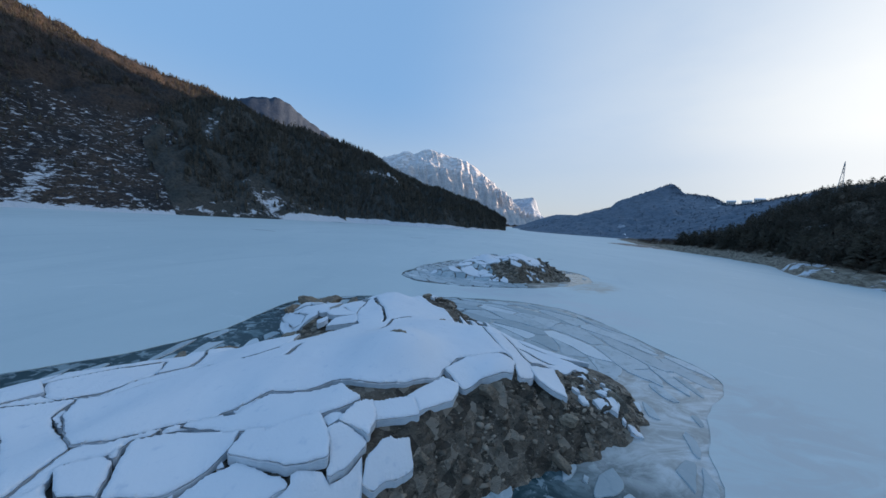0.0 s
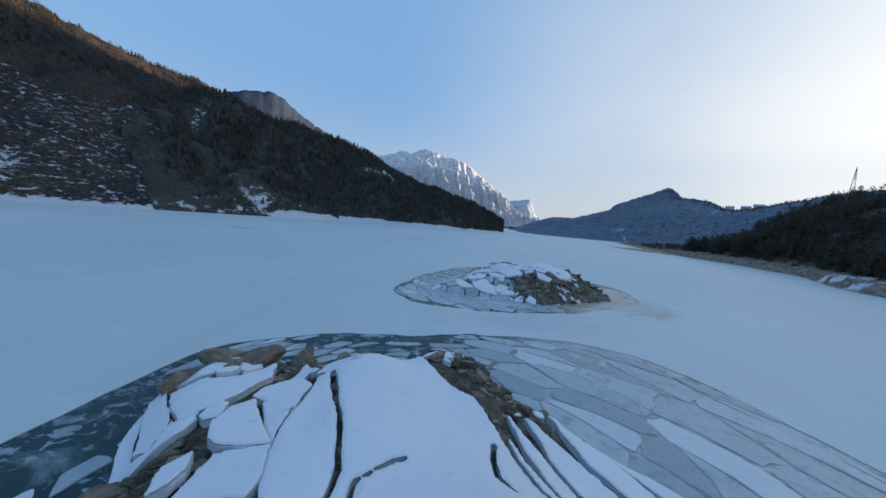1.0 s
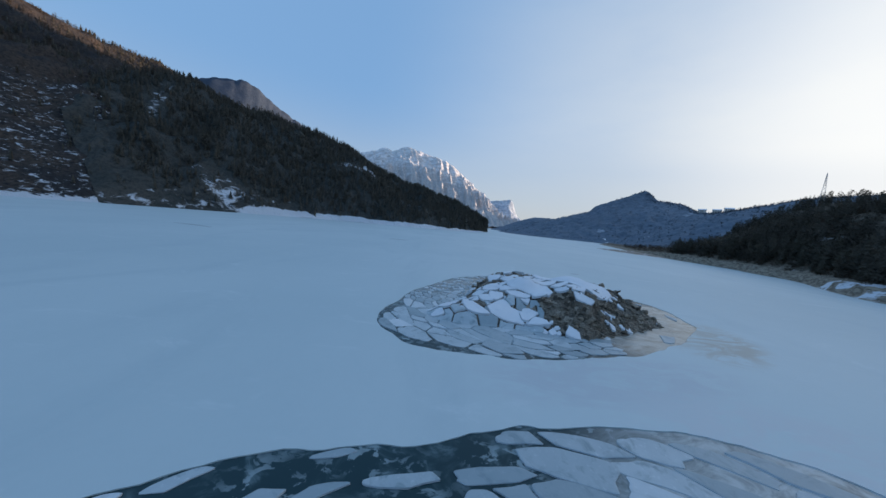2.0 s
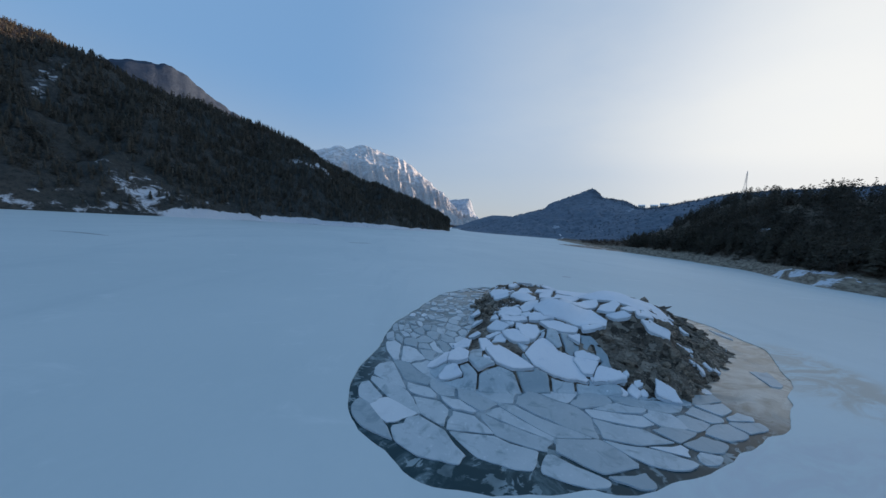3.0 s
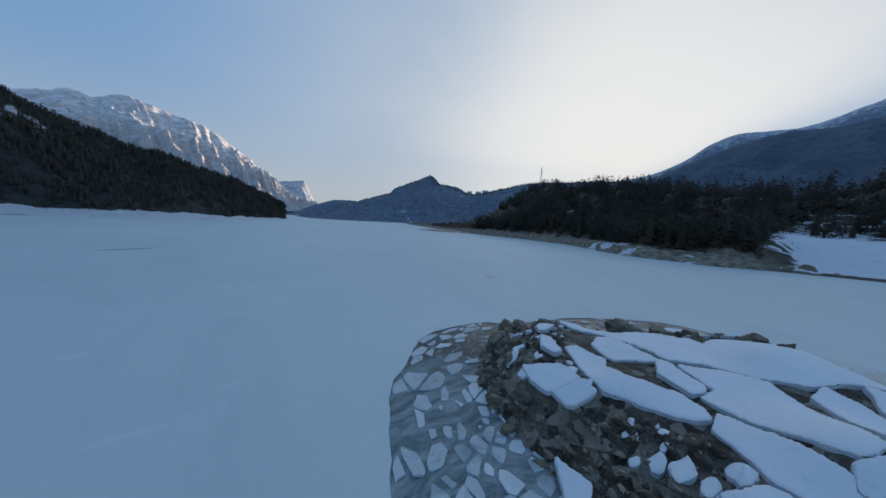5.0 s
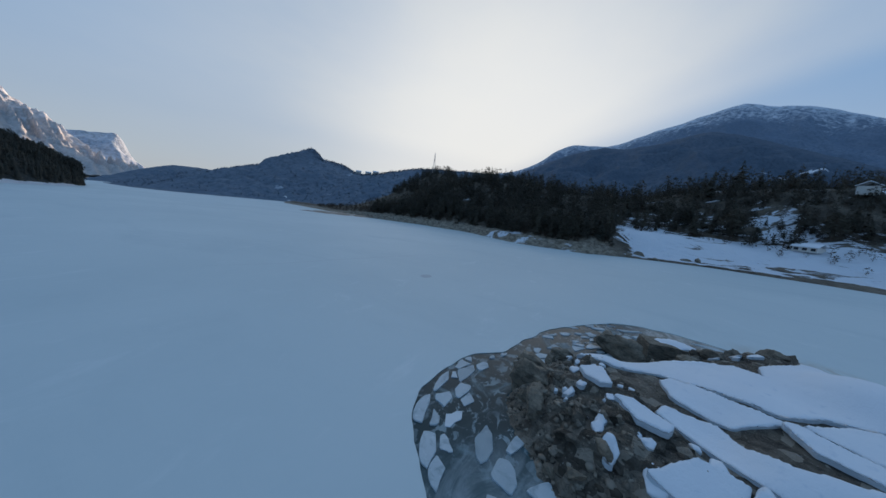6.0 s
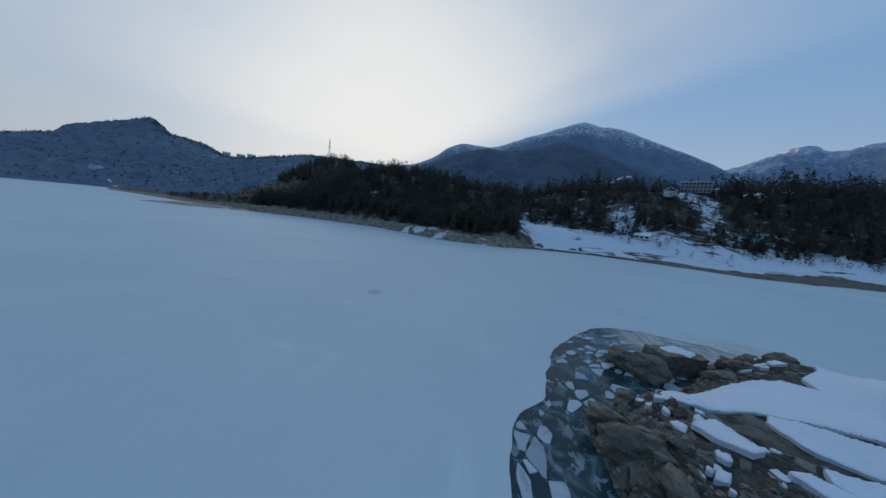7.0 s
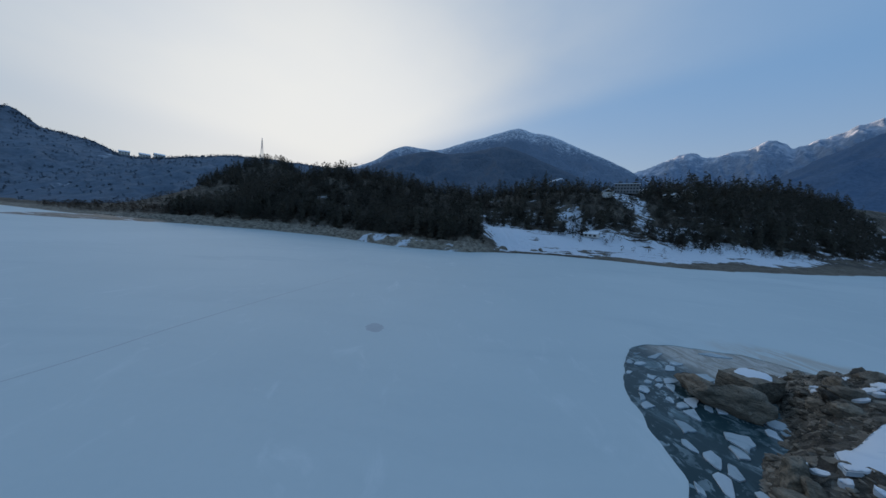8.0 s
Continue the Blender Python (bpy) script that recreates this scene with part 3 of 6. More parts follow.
def sheet(field, xs, ys, surface, thick, tilt, label, group, coat=None):
    """A slab of ice draped on a surface, with a cover of snow, where the field is positive."""
    pts, faces, edges = region_mesh(field, xs, ys)
    if len(faces) < 4:
        return None
    xy = pts[:, :2]
    mid = xy.mean(0)
    loc = np.array([*mid, float(surface(*mid))])
    lie = surface(xy[:, 0], xy[:, 1]) - loc[2] + (xy - mid) @ tilt
    flat, n = xy - mid, len(pts)
    edge = pts[:, 2] > 0.5
    thing = new("ice_slab")
    thing.location = loc
    grain = 0.05 * fbm(xy[:, 0] * 0.8, xy[:, 1] * 0.8, 4, 11)
    used = sorted({i for e in edges for i in e})
    at = {k: i for i, k in enumerate(used)}
    m = len(used)
    wall = np.concatenate([np.column_stack([flat[used], lie[used] - 0.15]), np.column_stack([flat[used], lie[used] + thick * 0.62])])
    sides = [(at[b], at[a], m + at[a], m + at[b]) for a, b in edges]
    under = np.column_stack([flat, lie - 0.15])
    part("ice_body", mesh_of("ice_body", np.concatenate([wall, under]), sides + [[2 * m + i for i in f[::-1]] for f in faces], [EDGE]), thing)
    top = np.column_stack([flat, lie + thick + np.where(edge, -0.07, grain)])
    skirt = np.column_stack([flat[used] * 1.004, lie[used] + thick * 0.6])
    part("snow_cover", mesh_of("snow_cover", np.concatenate([top, skirt]), faces + [(n + at[b], n + at[a], a, b) for a, b in edges], [coat or SNOW], True), thing)
    return tagged(thing, label, "ice slab", group)


def line_distance(x, y, line):
    """The distance to an open line."""
    out = np.full(np.shape(x), 1e9)
    for (ax, ay), (bx, by) in zip(line, line[1:]):
        ex, ey = bx - ax, by - ay
        t = np.clip(((x - ax) * ex + (y - ay) * ey) / (ex * ex + ey * ey + 1e-9), 0, 1)
        out = np.minimum(out, np.hypot(x - ax - t * ex, y - ay - t * ey))
    return out


def level(islet, own, rng, lift):
    """The flat bed on which a stiff plate rests, leaning a little."""
    x, y = own[:, 0], own[:, 1]
    z = islet.smooth(x, y) + 0.36 * islet.bared(x, y)
    k = np.linalg.lstsq(np.column_stack([x, y, np.ones(len(x))]), z, rcond=None)[0]
    over = float(np.clip((z - (k[0] * x + k[1] * y + k[2])).max() * 0.5, 0, 0.3)) + lift
    a, b = k[0] + rng.gauss(0, 0.03), k[1] + rng.gauss(0, 0.03)
    c = k[2] + over + (k[0] - a) * x.mean() + (k[1] - b) * y.mean()
    return lambda u, v: np.maximum(a * np.asarray(u, float) + b * np.asarray(v, float) + c, 0.02)


def lay_plates(islet, plates, cracks, thick, seed, group):
    """Snowy ice slabs on an islet, each by the corners of its outline; a later one makes room for those before it."""
    rng = random.Random(seed)
    shapes = [np.array(p) for p in plates]
    covered = []
    for k, own in enumerate(shapes):
        lo, hi = own.min(0) - 0.8, own.max(0) + 0.8
        area = 0.5 * abs(np.dot(own[:, 0], np.roll(own[:, 1], -1)) - np.dot(own[:, 1], np.roll(own[:, 0], -1)))
        pitch = 0.17 if area > 60 else 0.14 if area > 8 else 0.1
        xs, ys = np.arange(lo[0], hi[0], pitch), np.arange(lo[1], hi[1], pitch)
        gx, gy = np.meshgrid(xs, ys, indexing="ij")
        wx = gx + 0.16 * fbm(gx * 0.5, gy * 0.5, 3, 23 + k) + 0.07 * fbm(gx * 2.3, gy * 2.3, 3, 24)
        wy = gy + 0.16 * fbm(gx * 0.5, gy * 0.5, 3, 53 + k) + 0.07 * fbm(gx * 2.3, gy * 2.3, 3, 26)
        field = inside(wx, wy, own) + 0.10
        for other in shapes[:k]:
            if (other.min(0) < hi).all() and (other.max(0) > lo).all():
                field = np.minimum(field, -inside(wx, wy, other) - 0.13)
        for line in cracks:
            wide = 0.09 + 0.12 * vn(gx * 0.7, gy * 0.7, 29)
            field = np.minimum(field, line_distance(wx, wy, line) - wide)
        field = np.minimum(field, inside(gx, gy, islet.outline) + 1.2)
        big = area > 6
        bed = (lambda x, y: islet.smooth(x, y) + 0.24 * islet.bared(x, y)) if big else level(islet, own, rng, rng.choice((0.02, 0.06, 0.16)))
        sheet(field, xs, ys, bed, thick * (rng.uniform(0.9, 1.1) if big else rng.uniform(0.65, 1.15)), np.zeros(2),
              ("broad" if big else "small broken") + " snow-covered ice slab lying on the brown rock", group)
        step_in = np.nonzero(field > 0.2)
        covered += [(xs[i], ys[j]) for i, j in list(zip(*step_in))[::max(1, int(1.2 / pitch ** 2))]]
    islet.covered = np.array(covered)
    return shapes


def fill_plates(islet, taken, box, where, spacing, thick, seed, group, pitch=0.2, missing=0.12, coat=None):
    """Broken plates over the rest of the snowy ground."""
    rng = random.Random(seed)
    free = lambda x, y: (inside(x, y, islet.outline) > 0.3) & where(x, y) & (islet.bared(x, y) < 0.5)
    pts = scatter(seed, box, lambda x, y: spacing, free, 2500)
    for p in pts:
        poly = cell(p, pts, spacing * 1.5)
        if poly is None or rng.random() < missing:
            continue
        lo, hi = poly.min(0) - 0.4, poly.max(0) + 0.4
        xs, ys = np.arange(lo[0], hi[0], pitch), np.arange(lo[1], hi[1], pitch)
        gx, gy = np.meshgrid(xs, ys, indexing="ij")
        wx, wy = gx + 0.2 * fbm(gx * 0.5, gy * 0.5, 4, 71), gy + 0.2 * fbm(gx * 0.5, gy * 0.5, 4, 72)
        field = inside(wx, wy, poly) - rng.uniform(0.04, 0.16)
        for other in taken:
            if (other.min(0) < hi).all() and (other.max(0) > lo).all():
                field = np.minimum(field, -inside(wx, wy, other) - 0.2)
        field = np.minimum(field, inside(gx, gy, islet.outline) + 0.4)
        sheet(field, xs, ys, lambda x, y: islet.smooth(x, y) + 0.3 * islet.bared(x, y), thick * rng.uniform(0.7, 1.1), np.array([rng.gauss(0, 0.03), rng.gauss(0, 0.03)]),
              "small broken snow-covered ice slab lying on the brown rock", group, coat)


PLATES_1 = [
    [(-14.9, 31.4), (-19.6, 34.3), (-20.5, 35.4), (-19, 36), (-17.6, 37.2), (-11.4, 41.1), (-10.6, 42), (-9.3, 43.3), (-8.8, 44.3), (-7.5, 45.2), (-6.6, 46.3), (-7.7, 48.5), (-8.1, 50.2), (-8.1, 51.5), (-8.2, 53.7), (-7.6, 54.2), (-6.5, 54.6), (-4.2, 56.8), (-2.7, 57.5), (-1.5, 55.9), (-0.2, 54.7), (1.2, 53.7), (2.6, 50.8), (4.9, 42.9), (5.5, 41.9), (6.4, 40.8), (6.6, 40.3), (6.4, 40.8), (2.7, 39.1), (1.4, 36.8), (-0.2, 35.7), (-2.4, 35.4), (-4.7, 35.9), (-5.9, 35), (-8.1, 34.8), (-9.2, 33.7), (-11, 33.3), (-12.1, 32.8), (-13.4, 31.7)]]
PLATES_1 += [
    [(-10.9, 32.9), (-10.9, 33.5), (-8.6, 33.3), (-7.5, 34.4), (-5.6, 34.5), (-4, 35.1), (-2.4, 33.9), (-3.2, 33.3), (-4.2, 32.9), (-6.1, 32.3), (-7.4, 32.5), (-8.5, 32.5)],
    [(-10.8, 29.4), (-12.3, 31.7), (-11.6, 32.1), (-10.7, 32.4), (-7.8, 32.3), (-7.7, 31.8), (-7.9, 30.9), (-8.8, 30)],
    [(-7.3, 31.3), (-7, 32.1), (-6.2, 32.1), (-5.5, 32.3), (-4.1, 32.8), (-3, 31.5), (-2.8, 31), (-4.5, 30.8), (-6, 31.1)],
    [(-3.2, 32), (-2.8, 32.3), (-1.5, 32.1), (-2, 31.2), (-2.5, 30.8), (-3.1, 31.4)],
    [(-2.8, 32.4), (-2.5, 33.7), (-1.8, 34), (-1.4, 33), (-1.4, 32.2)],
    [(-1.6, 34.1), (0.3, 34.7), (0.7, 34), (-0.4, 33.6), (-1.3, 33.3)]]
PLATES_1 += [
    [(0.1, 34.9), (1.7, 36.9), (2.8, 36.7), (2.5, 35.5), (0.8, 34.2)],
    [(2, 37.6), (3.5, 39.3), (5.6, 40.2), (6.7, 39.7), (6.4, 38.5), (4.2, 37.6), (3.2, 36.7)],
    [(-1.2, 31.3), (-1.2, 31.7), (-0.7, 32.3), (0.5, 32.8), (0.8, 32.3), (0.1, 31.8), (-0.8, 31.3)],
    [(-8.2, 29.9), (-7.5, 30.7), (-6.5, 31.1), (-4.7, 30.7), (-4.2, 30.4), (-4.7, 30.2), (-5.4, 30)],
    [(-12.7, 29.4), (-13.7, 30.2), (-12.7, 30.7), (-12, 30.5), (-10.9, 29.4), (-12.3, 29.2)],
    [(-23.4, 34.1), (-20.8, 35.4), (-20.2, 33.9), (-14.8, 31.1), (-14.5, 29.9), (-14.2, 28.9)],
    [(-25.1, 35.1), (-24.4, 36.3), (-23, 35.5), (-24, 34.4)]]
PLATES_1 += [
    [(-22.8, 35.5), (-24.2, 36.6), (-22.7, 38.9), (-21, 41), (-19.1, 38.5), (-20.1, 36.3), (-21.7, 35.5)],
    [(8.2, 40.3), (10.3, 41.7), (10.3, 38.9), (9.3, 38.9), (8.6, 39.3)]]
PLATES_1 += [
    [(2.9, 51.6), (3.9, 49.5), (5.6, 44.6), (7.6, 41.8), (8.4, 40.2), (7.9, 39.2), (6.9, 38.6), (6.8, 40.4), (5.3, 42.9), (3.4, 50)],
    [(3.2, 53.4), (4.6, 51.6), (6.2, 47.6), (8.6, 44.3), (10.4, 42.6), (8.5, 41.6), (6.2, 44.6), (4.4, 49.6)],
    [(4.6, 54.4), (6.6, 52.4), (8.6, 49), (11.5, 46.3), (13.2, 44.2), (11.6, 42.6), (9.2, 44.6), (6.8, 47.7), (5.2, 51.6)],
    [(6.4, 55.6), (8.6, 53.4), (10.4, 50.8), (13, 48.9), (15.4, 46.6), (14, 44.8), (12, 46.8), (9.2, 49.4), (7.4, 52.2)],
    [(9.2, 54), (11.2, 52.2), (13.4, 50), (16.2, 48.4), (13.4, 48.9), (11, 51)]]
PLATES_1 += [
    [(-11, 49.3), (-11.7, 50.3), (-11.6, 51.3), (-10.8, 51.9), (-10.3, 51.3), (-8.1, 48.8), (-8.9, 48.8), (-10.3, 48.9)],
    [(-8.2, 49.1), (-10.1, 51.7), (-8.4, 51), (-8.2, 50.1), (-7.9, 48.9)],
    [(-10.1, 46.6), (-10.1, 47.3), (-10.1, 48.6), (-9, 48.7), (-8, 48.8), (-7.7, 48.5), (-7.3, 47), (-7.4, 46.5)],
    [(-11.2, 52.5), (-11.1, 53.2), (-9.4, 53.8), (-7.8, 52.6), (-7.7, 52.1), (-8.4, 51.2), (-9.9, 51.9)],
    [(-16.1, 52.6), (-16.5, 54.2), (-14.1, 54.9), (-14.1, 58.7), (-11.9, 54.9), (-12.4, 52.6), (-13.2, 51.7), (-14.2, 51.1)]]
PLATES_1 += [
    [(-10.9, 46.6), (-11.3, 47.1), (-11.6, 47.8), (-10.9, 48.3), (-10.4, 47.5), (-10.6, 46.9)],
    [(-15.3, 50), (-19.6, 54.5), (-19.5, 55.4), (-14.8, 51), (-14.6, 49.9)],
    [(-13.1, 51.1), (-12.8, 51.9), (-12.2, 51.7), (-12, 50.9), (-12.6, 50.8)],
    [(-10.6, 52.9), (-10.3, 54.8), (-11.1, 58), (-9.4, 55.1), (-9.2, 53)],
    [(-8.6, 55.2), (-8.2, 56), (-7.5, 56.5), (-6.8, 55.8), (-6.3, 55.2), (-6.9, 55.1)],
    [(-6.7, 55.9), (-6.2, 56.5), (-5.3, 56.5), (-5.7, 55.1), (-6.5, 55.6)],
    [(-9.5, 54.6), (-10.5, 56.3), (-9.5, 55.8), (-8.8, 55), (-9, 54.5)],
    [(-13.7, 55.1), (-14.6, 56.4), (-14.6, 57.9), (-14, 57.5), (-12.6, 55.1)]]
PLATES_1 += [
    [(-16.1, 55.8), (-16.7, 56.4), (-16.1, 57.1), (-15.5, 57), (-15.4, 56.1)],
    [(-8.6, 54.4), (-8.1, 55.1), (-6.6, 55.3), (-6, 54.6), (-6.4, 54.2)]]
CRACKS_1 = [[(-7.5, 54), (-5.2, 49.4), (-4.5, 47.6), (-4.4, 46.4)], [(-2.1, 48.4), (-3.7, 47.2), (-3.6, 44.7), (-3.9, 43.1), (-4.9, 42.4)], [(-9.8, 33.7), (-9.2, 33.7), (-8.3, 34.1), (-7.8, 34.7)], [(-13.2, 39.4), (-12.2, 40), (-11.2, 40.9)], [(-9.5, 39.1), (-9.6, 41.1)], [(2, 50.7), (1.6, 48.3), (2.1, 47.5)]]
PLATES_2 = [
    [(19.4, 119.5), (18.9, 118.8), (18.2, 117.2), (18.5, 114.3), (17.9, 112.6), (16.7, 110.4), (15.6, 108.6), (16.5, 106.6), (16, 104.2), (16.4, 102.2), (17.8, 101), (19.6, 99.3), (21.5, 98), (24, 98.2), (26, 100.5), (25.8, 103), (24, 104.4), (22.6, 107), (20.8, 107.4), (22.6, 108.4), (22.6, 110), (22.1, 111.5), (21.8, 113.4), (21.3, 115.6), (20.5, 118.2)],
    [(8.4, 101.3), (9.2, 101.4), (10.7, 99.6), (14.2, 99.1), (14.3, 96.8), (13.4, 95.9), (11.5, 96.5), (10.7, 97.3), (8.4, 99), (8.1, 100.7)],
    [(7.4, 98.2), (8.7, 98.3), (10.7, 97.3), (10.9, 96.7), (10.4, 96.2), (8.7, 96.4), (7.8, 97.2)]]
PLATES_2 += [
    [(6.8, 99.6), (7.6, 99.9), (9.3, 98.3), (8.5, 98.2), (6.5, 98.9)],
    [(6.3, 100.6), (7.3, 100.6), (7.3, 100), (6.7, 99.4)],
    [(5.9, 104.8), (7.2, 103.6), (6.9, 101.9), (6.4, 100.8), (5.5, 100.8), (4.6, 102.8), (5, 103.8)],
    [(4.6, 102.4), (5.1, 100.8), (6.3, 100), (6.2, 98.8), (4.9, 99.1), (4.1, 100.1)],
    [(2.6, 101), (3.6, 101.3), (3.9, 100), (4.1, 98.9), (3.4, 98.7), (2.8, 99.8)],
    [(3.8, 100.6), (4.2, 100.5), (4.6, 99.2), (4.6, 98.8), (4, 99.1)],
    [(3.5, 102.6), (3.8, 103.1), (4.2, 103), (3.9, 101.5)],
    [(9.5, 105.4), (10.8, 105.4), (9.5, 102.7), (8.6, 101.4), (7.3, 101.2), (7.1, 101.8), (7.6, 103.4)]]
PLATES_2 += [
    [(10.6, 100.6), (12.5, 101.6), (15.7, 103.6), (16.1, 105.6), (15.2, 107.9), (13.4, 105.8), (12, 106.2), (10.5, 103.7), (9.6, 101.1)],
    [(15.3, 102.1), (16.8, 101.7), (16, 100.5), (15.1, 99.7), (13.7, 99.7), (10.5, 99.8)],
    [(16, 99.9), (18, 100.2), (17.5, 98.9), (15.6, 97.4), (15.1, 97.7), (14.8, 98.8)],
    [(16.5, 97.4), (18.2, 98.2), (18.6, 97.2), (16.8, 96.6)],
    [(14.9, 97.6), (16.2, 96.7), (16.2, 95.7), (15.8, 95.7), (15, 96.6)],
    [(17.2, 96.3), (19, 96.4), (18.3, 95.2), (16.7, 95.3)],
    [(16.6, 94.8), (17.8, 94.8), (19.4, 94.2), (18.6, 93.5), (16.6, 93.9)],
    [(11.1, 96.3), (12, 96.2), (13.3, 96), (12.7, 95.5), (11.4, 95.6), (10.9, 95.9)]]
PLATES_2 += [
    [(9.2, 95.6), (10.4, 95.7), (10, 95.1)],
    [(4.9, 97.8), (5.9, 98), (6.8, 97.7), (6.5, 96.7), (5.6, 95.8), (4.9, 95.8), (4.6, 96.7)],
    [(3.2, 98), (4.2, 97.9), (4.8, 97), (5, 96), (4.7, 95.2), (3.4, 95.8), (3.1, 96.8)],
    [(2.5, 98), (3.2, 98.2), (3.2, 97.1), (2.7, 96.2), (1.8, 97)],
    [(1.8, 98.9), (2.8, 98.9), (3, 98.5), (1.7, 98.2)],
    [(0.6, 101.1), (1.5, 101.2), (1.5, 100.2), (0.7, 100.2), (0.3, 100.7)],
    [(5, 98.8), (5.4, 98.4), (4.7, 98)],
    [(17.4, 114.2), (18, 113.4), (17.5, 112.3), (16.2, 110.7), (15.1, 108.9), (14.6, 109.6), (13.8, 111.5), (14.6, 112.8), (15.4, 113.8)]]
PLATES_2 += [
    [(13.1, 115), (14, 114.4), (13.6, 112.1), (12.1, 111.5), (11.2, 110.1), (11.4, 108.5), (11.5, 107.2), (10.9, 106.1), (10.1, 105.6), (9.7, 106.1), (9.5, 107.5), (9.5, 109.1), (9.4, 110.6), (10.5, 112.2)],
    [(12.9, 117.3), (12.9, 116.4), (11.6, 114.7), (11.1, 115), (11.4, 116.4)],
    [(8.6, 116), (9.1, 115.2), (10, 113.9), (9.5, 112.2), (7.9, 113), (7.4, 113.4), (7.8, 114.9)],
    [(7.6, 113.2), (9.4, 111.8), (9.1, 111), (7.7, 111.7), (7.5, 112)],
    [(14.9, 109.1), (14.9, 108.4), (14, 107.5), (13.3, 106.4), (12.7, 106.2), (12, 106.7), (12.5, 107.6), (13, 108.6)],
    [(16.2, 119.3), (16.3, 117.9), (14.1, 117.5), (14, 118), (15.1, 119)]]
PLATES_2 += [
    [(5.8, 95.8), (6.5, 96), (7.4, 94.3), (8.7, 93.9), (8.2, 93.5), (8.3, 92.3), (8.5, 91.5), (5.6, 92.1), (4.2, 92.9), (3.9, 94.1)],
    [(0.4, 95.1), (1.6, 95.3), (3.2, 93.8), (3.9, 92.6), (2, 92.8), (0.8, 93.4), (0.5, 94.3)],
    [(0.8, 98.2), (1.4, 98), (1.6, 95.3), (0.9, 93.4), (0, 94.2)],
    [(-4.2, 93.6), (-3.5, 94), (-2.8, 93.9), (-2.4, 92.9), (-4.1, 93.3)],
    [(-2.7, 96.5), (-1.7, 97.2), (-1.2, 95.7), (-1.8, 93.9), (-2.5, 93.8), (-3.2, 94.8)],
    [(-1.6, 99.9), (-0.1, 101), (0.3, 99.4), (-0.6, 97.8), (-1.6, 98.6)],
    [(9.1, 94.2), (9.9, 94.2), (11.1, 93.4), (10.6, 93.2), (8.9, 93.7)]]
PLATES_2 += [
    [(8.3, 93.7), (10.7, 93.1), (9.2, 91.9), (8.1, 92.2)],
    [(-4.5, 98.3), (-2.2, 98.2), (-3.4, 94.7), (-4.1, 94.9), (-5.2, 95.9)],
    [(10.4, 92.4), (11.6, 91.5), (11.7, 90.8), (9.1, 91.4)],
    [(14.3, 90.5), (15.3, 89.6), (15.2, 88.8), (13.6, 89.6)],
    [(3, 109.6), (4.5, 111.1), (4.2, 109.1), (3.4, 108.8)],
    [(1.8, 104.4), (2.4, 105), (2.8, 103.7), (2, 103.9)]]
laid_1 = lay_plates(NEAR, PLATES_1, CRACKS_1, 0.42, 5, "ice slabs on the near islet")
fill_plates(NEAR, laid_1, (-34, 20, 20, 68), lambda x, y: (y < 30.5) | (x < -17) | (y < 44) & (x < -12.5) & (y > 41), 3.2, 0.4, 6, "ice slabs on the near islet")
laid_2 = lay_plates(MAIN, PLATES_2, [], 0.24, 8, "ice slabs on the main islet")
fill_plates(MAIN, laid_2, (-6, 37, 88, 126), lambda x, y: (x > 25.5) & (y < 101.5), 3.0, 0.34, 9, "ice slabs on the main islet")
fill_plates(MAIN, laid_2, (-6, 14, 89, 96), lambda x, y: (y < 94.6 + 0.12 * x) & (x < 12.5), 2.1, 0.16, 10, "ice slabs on the main islet", 0.12, 0.2, FLOE)


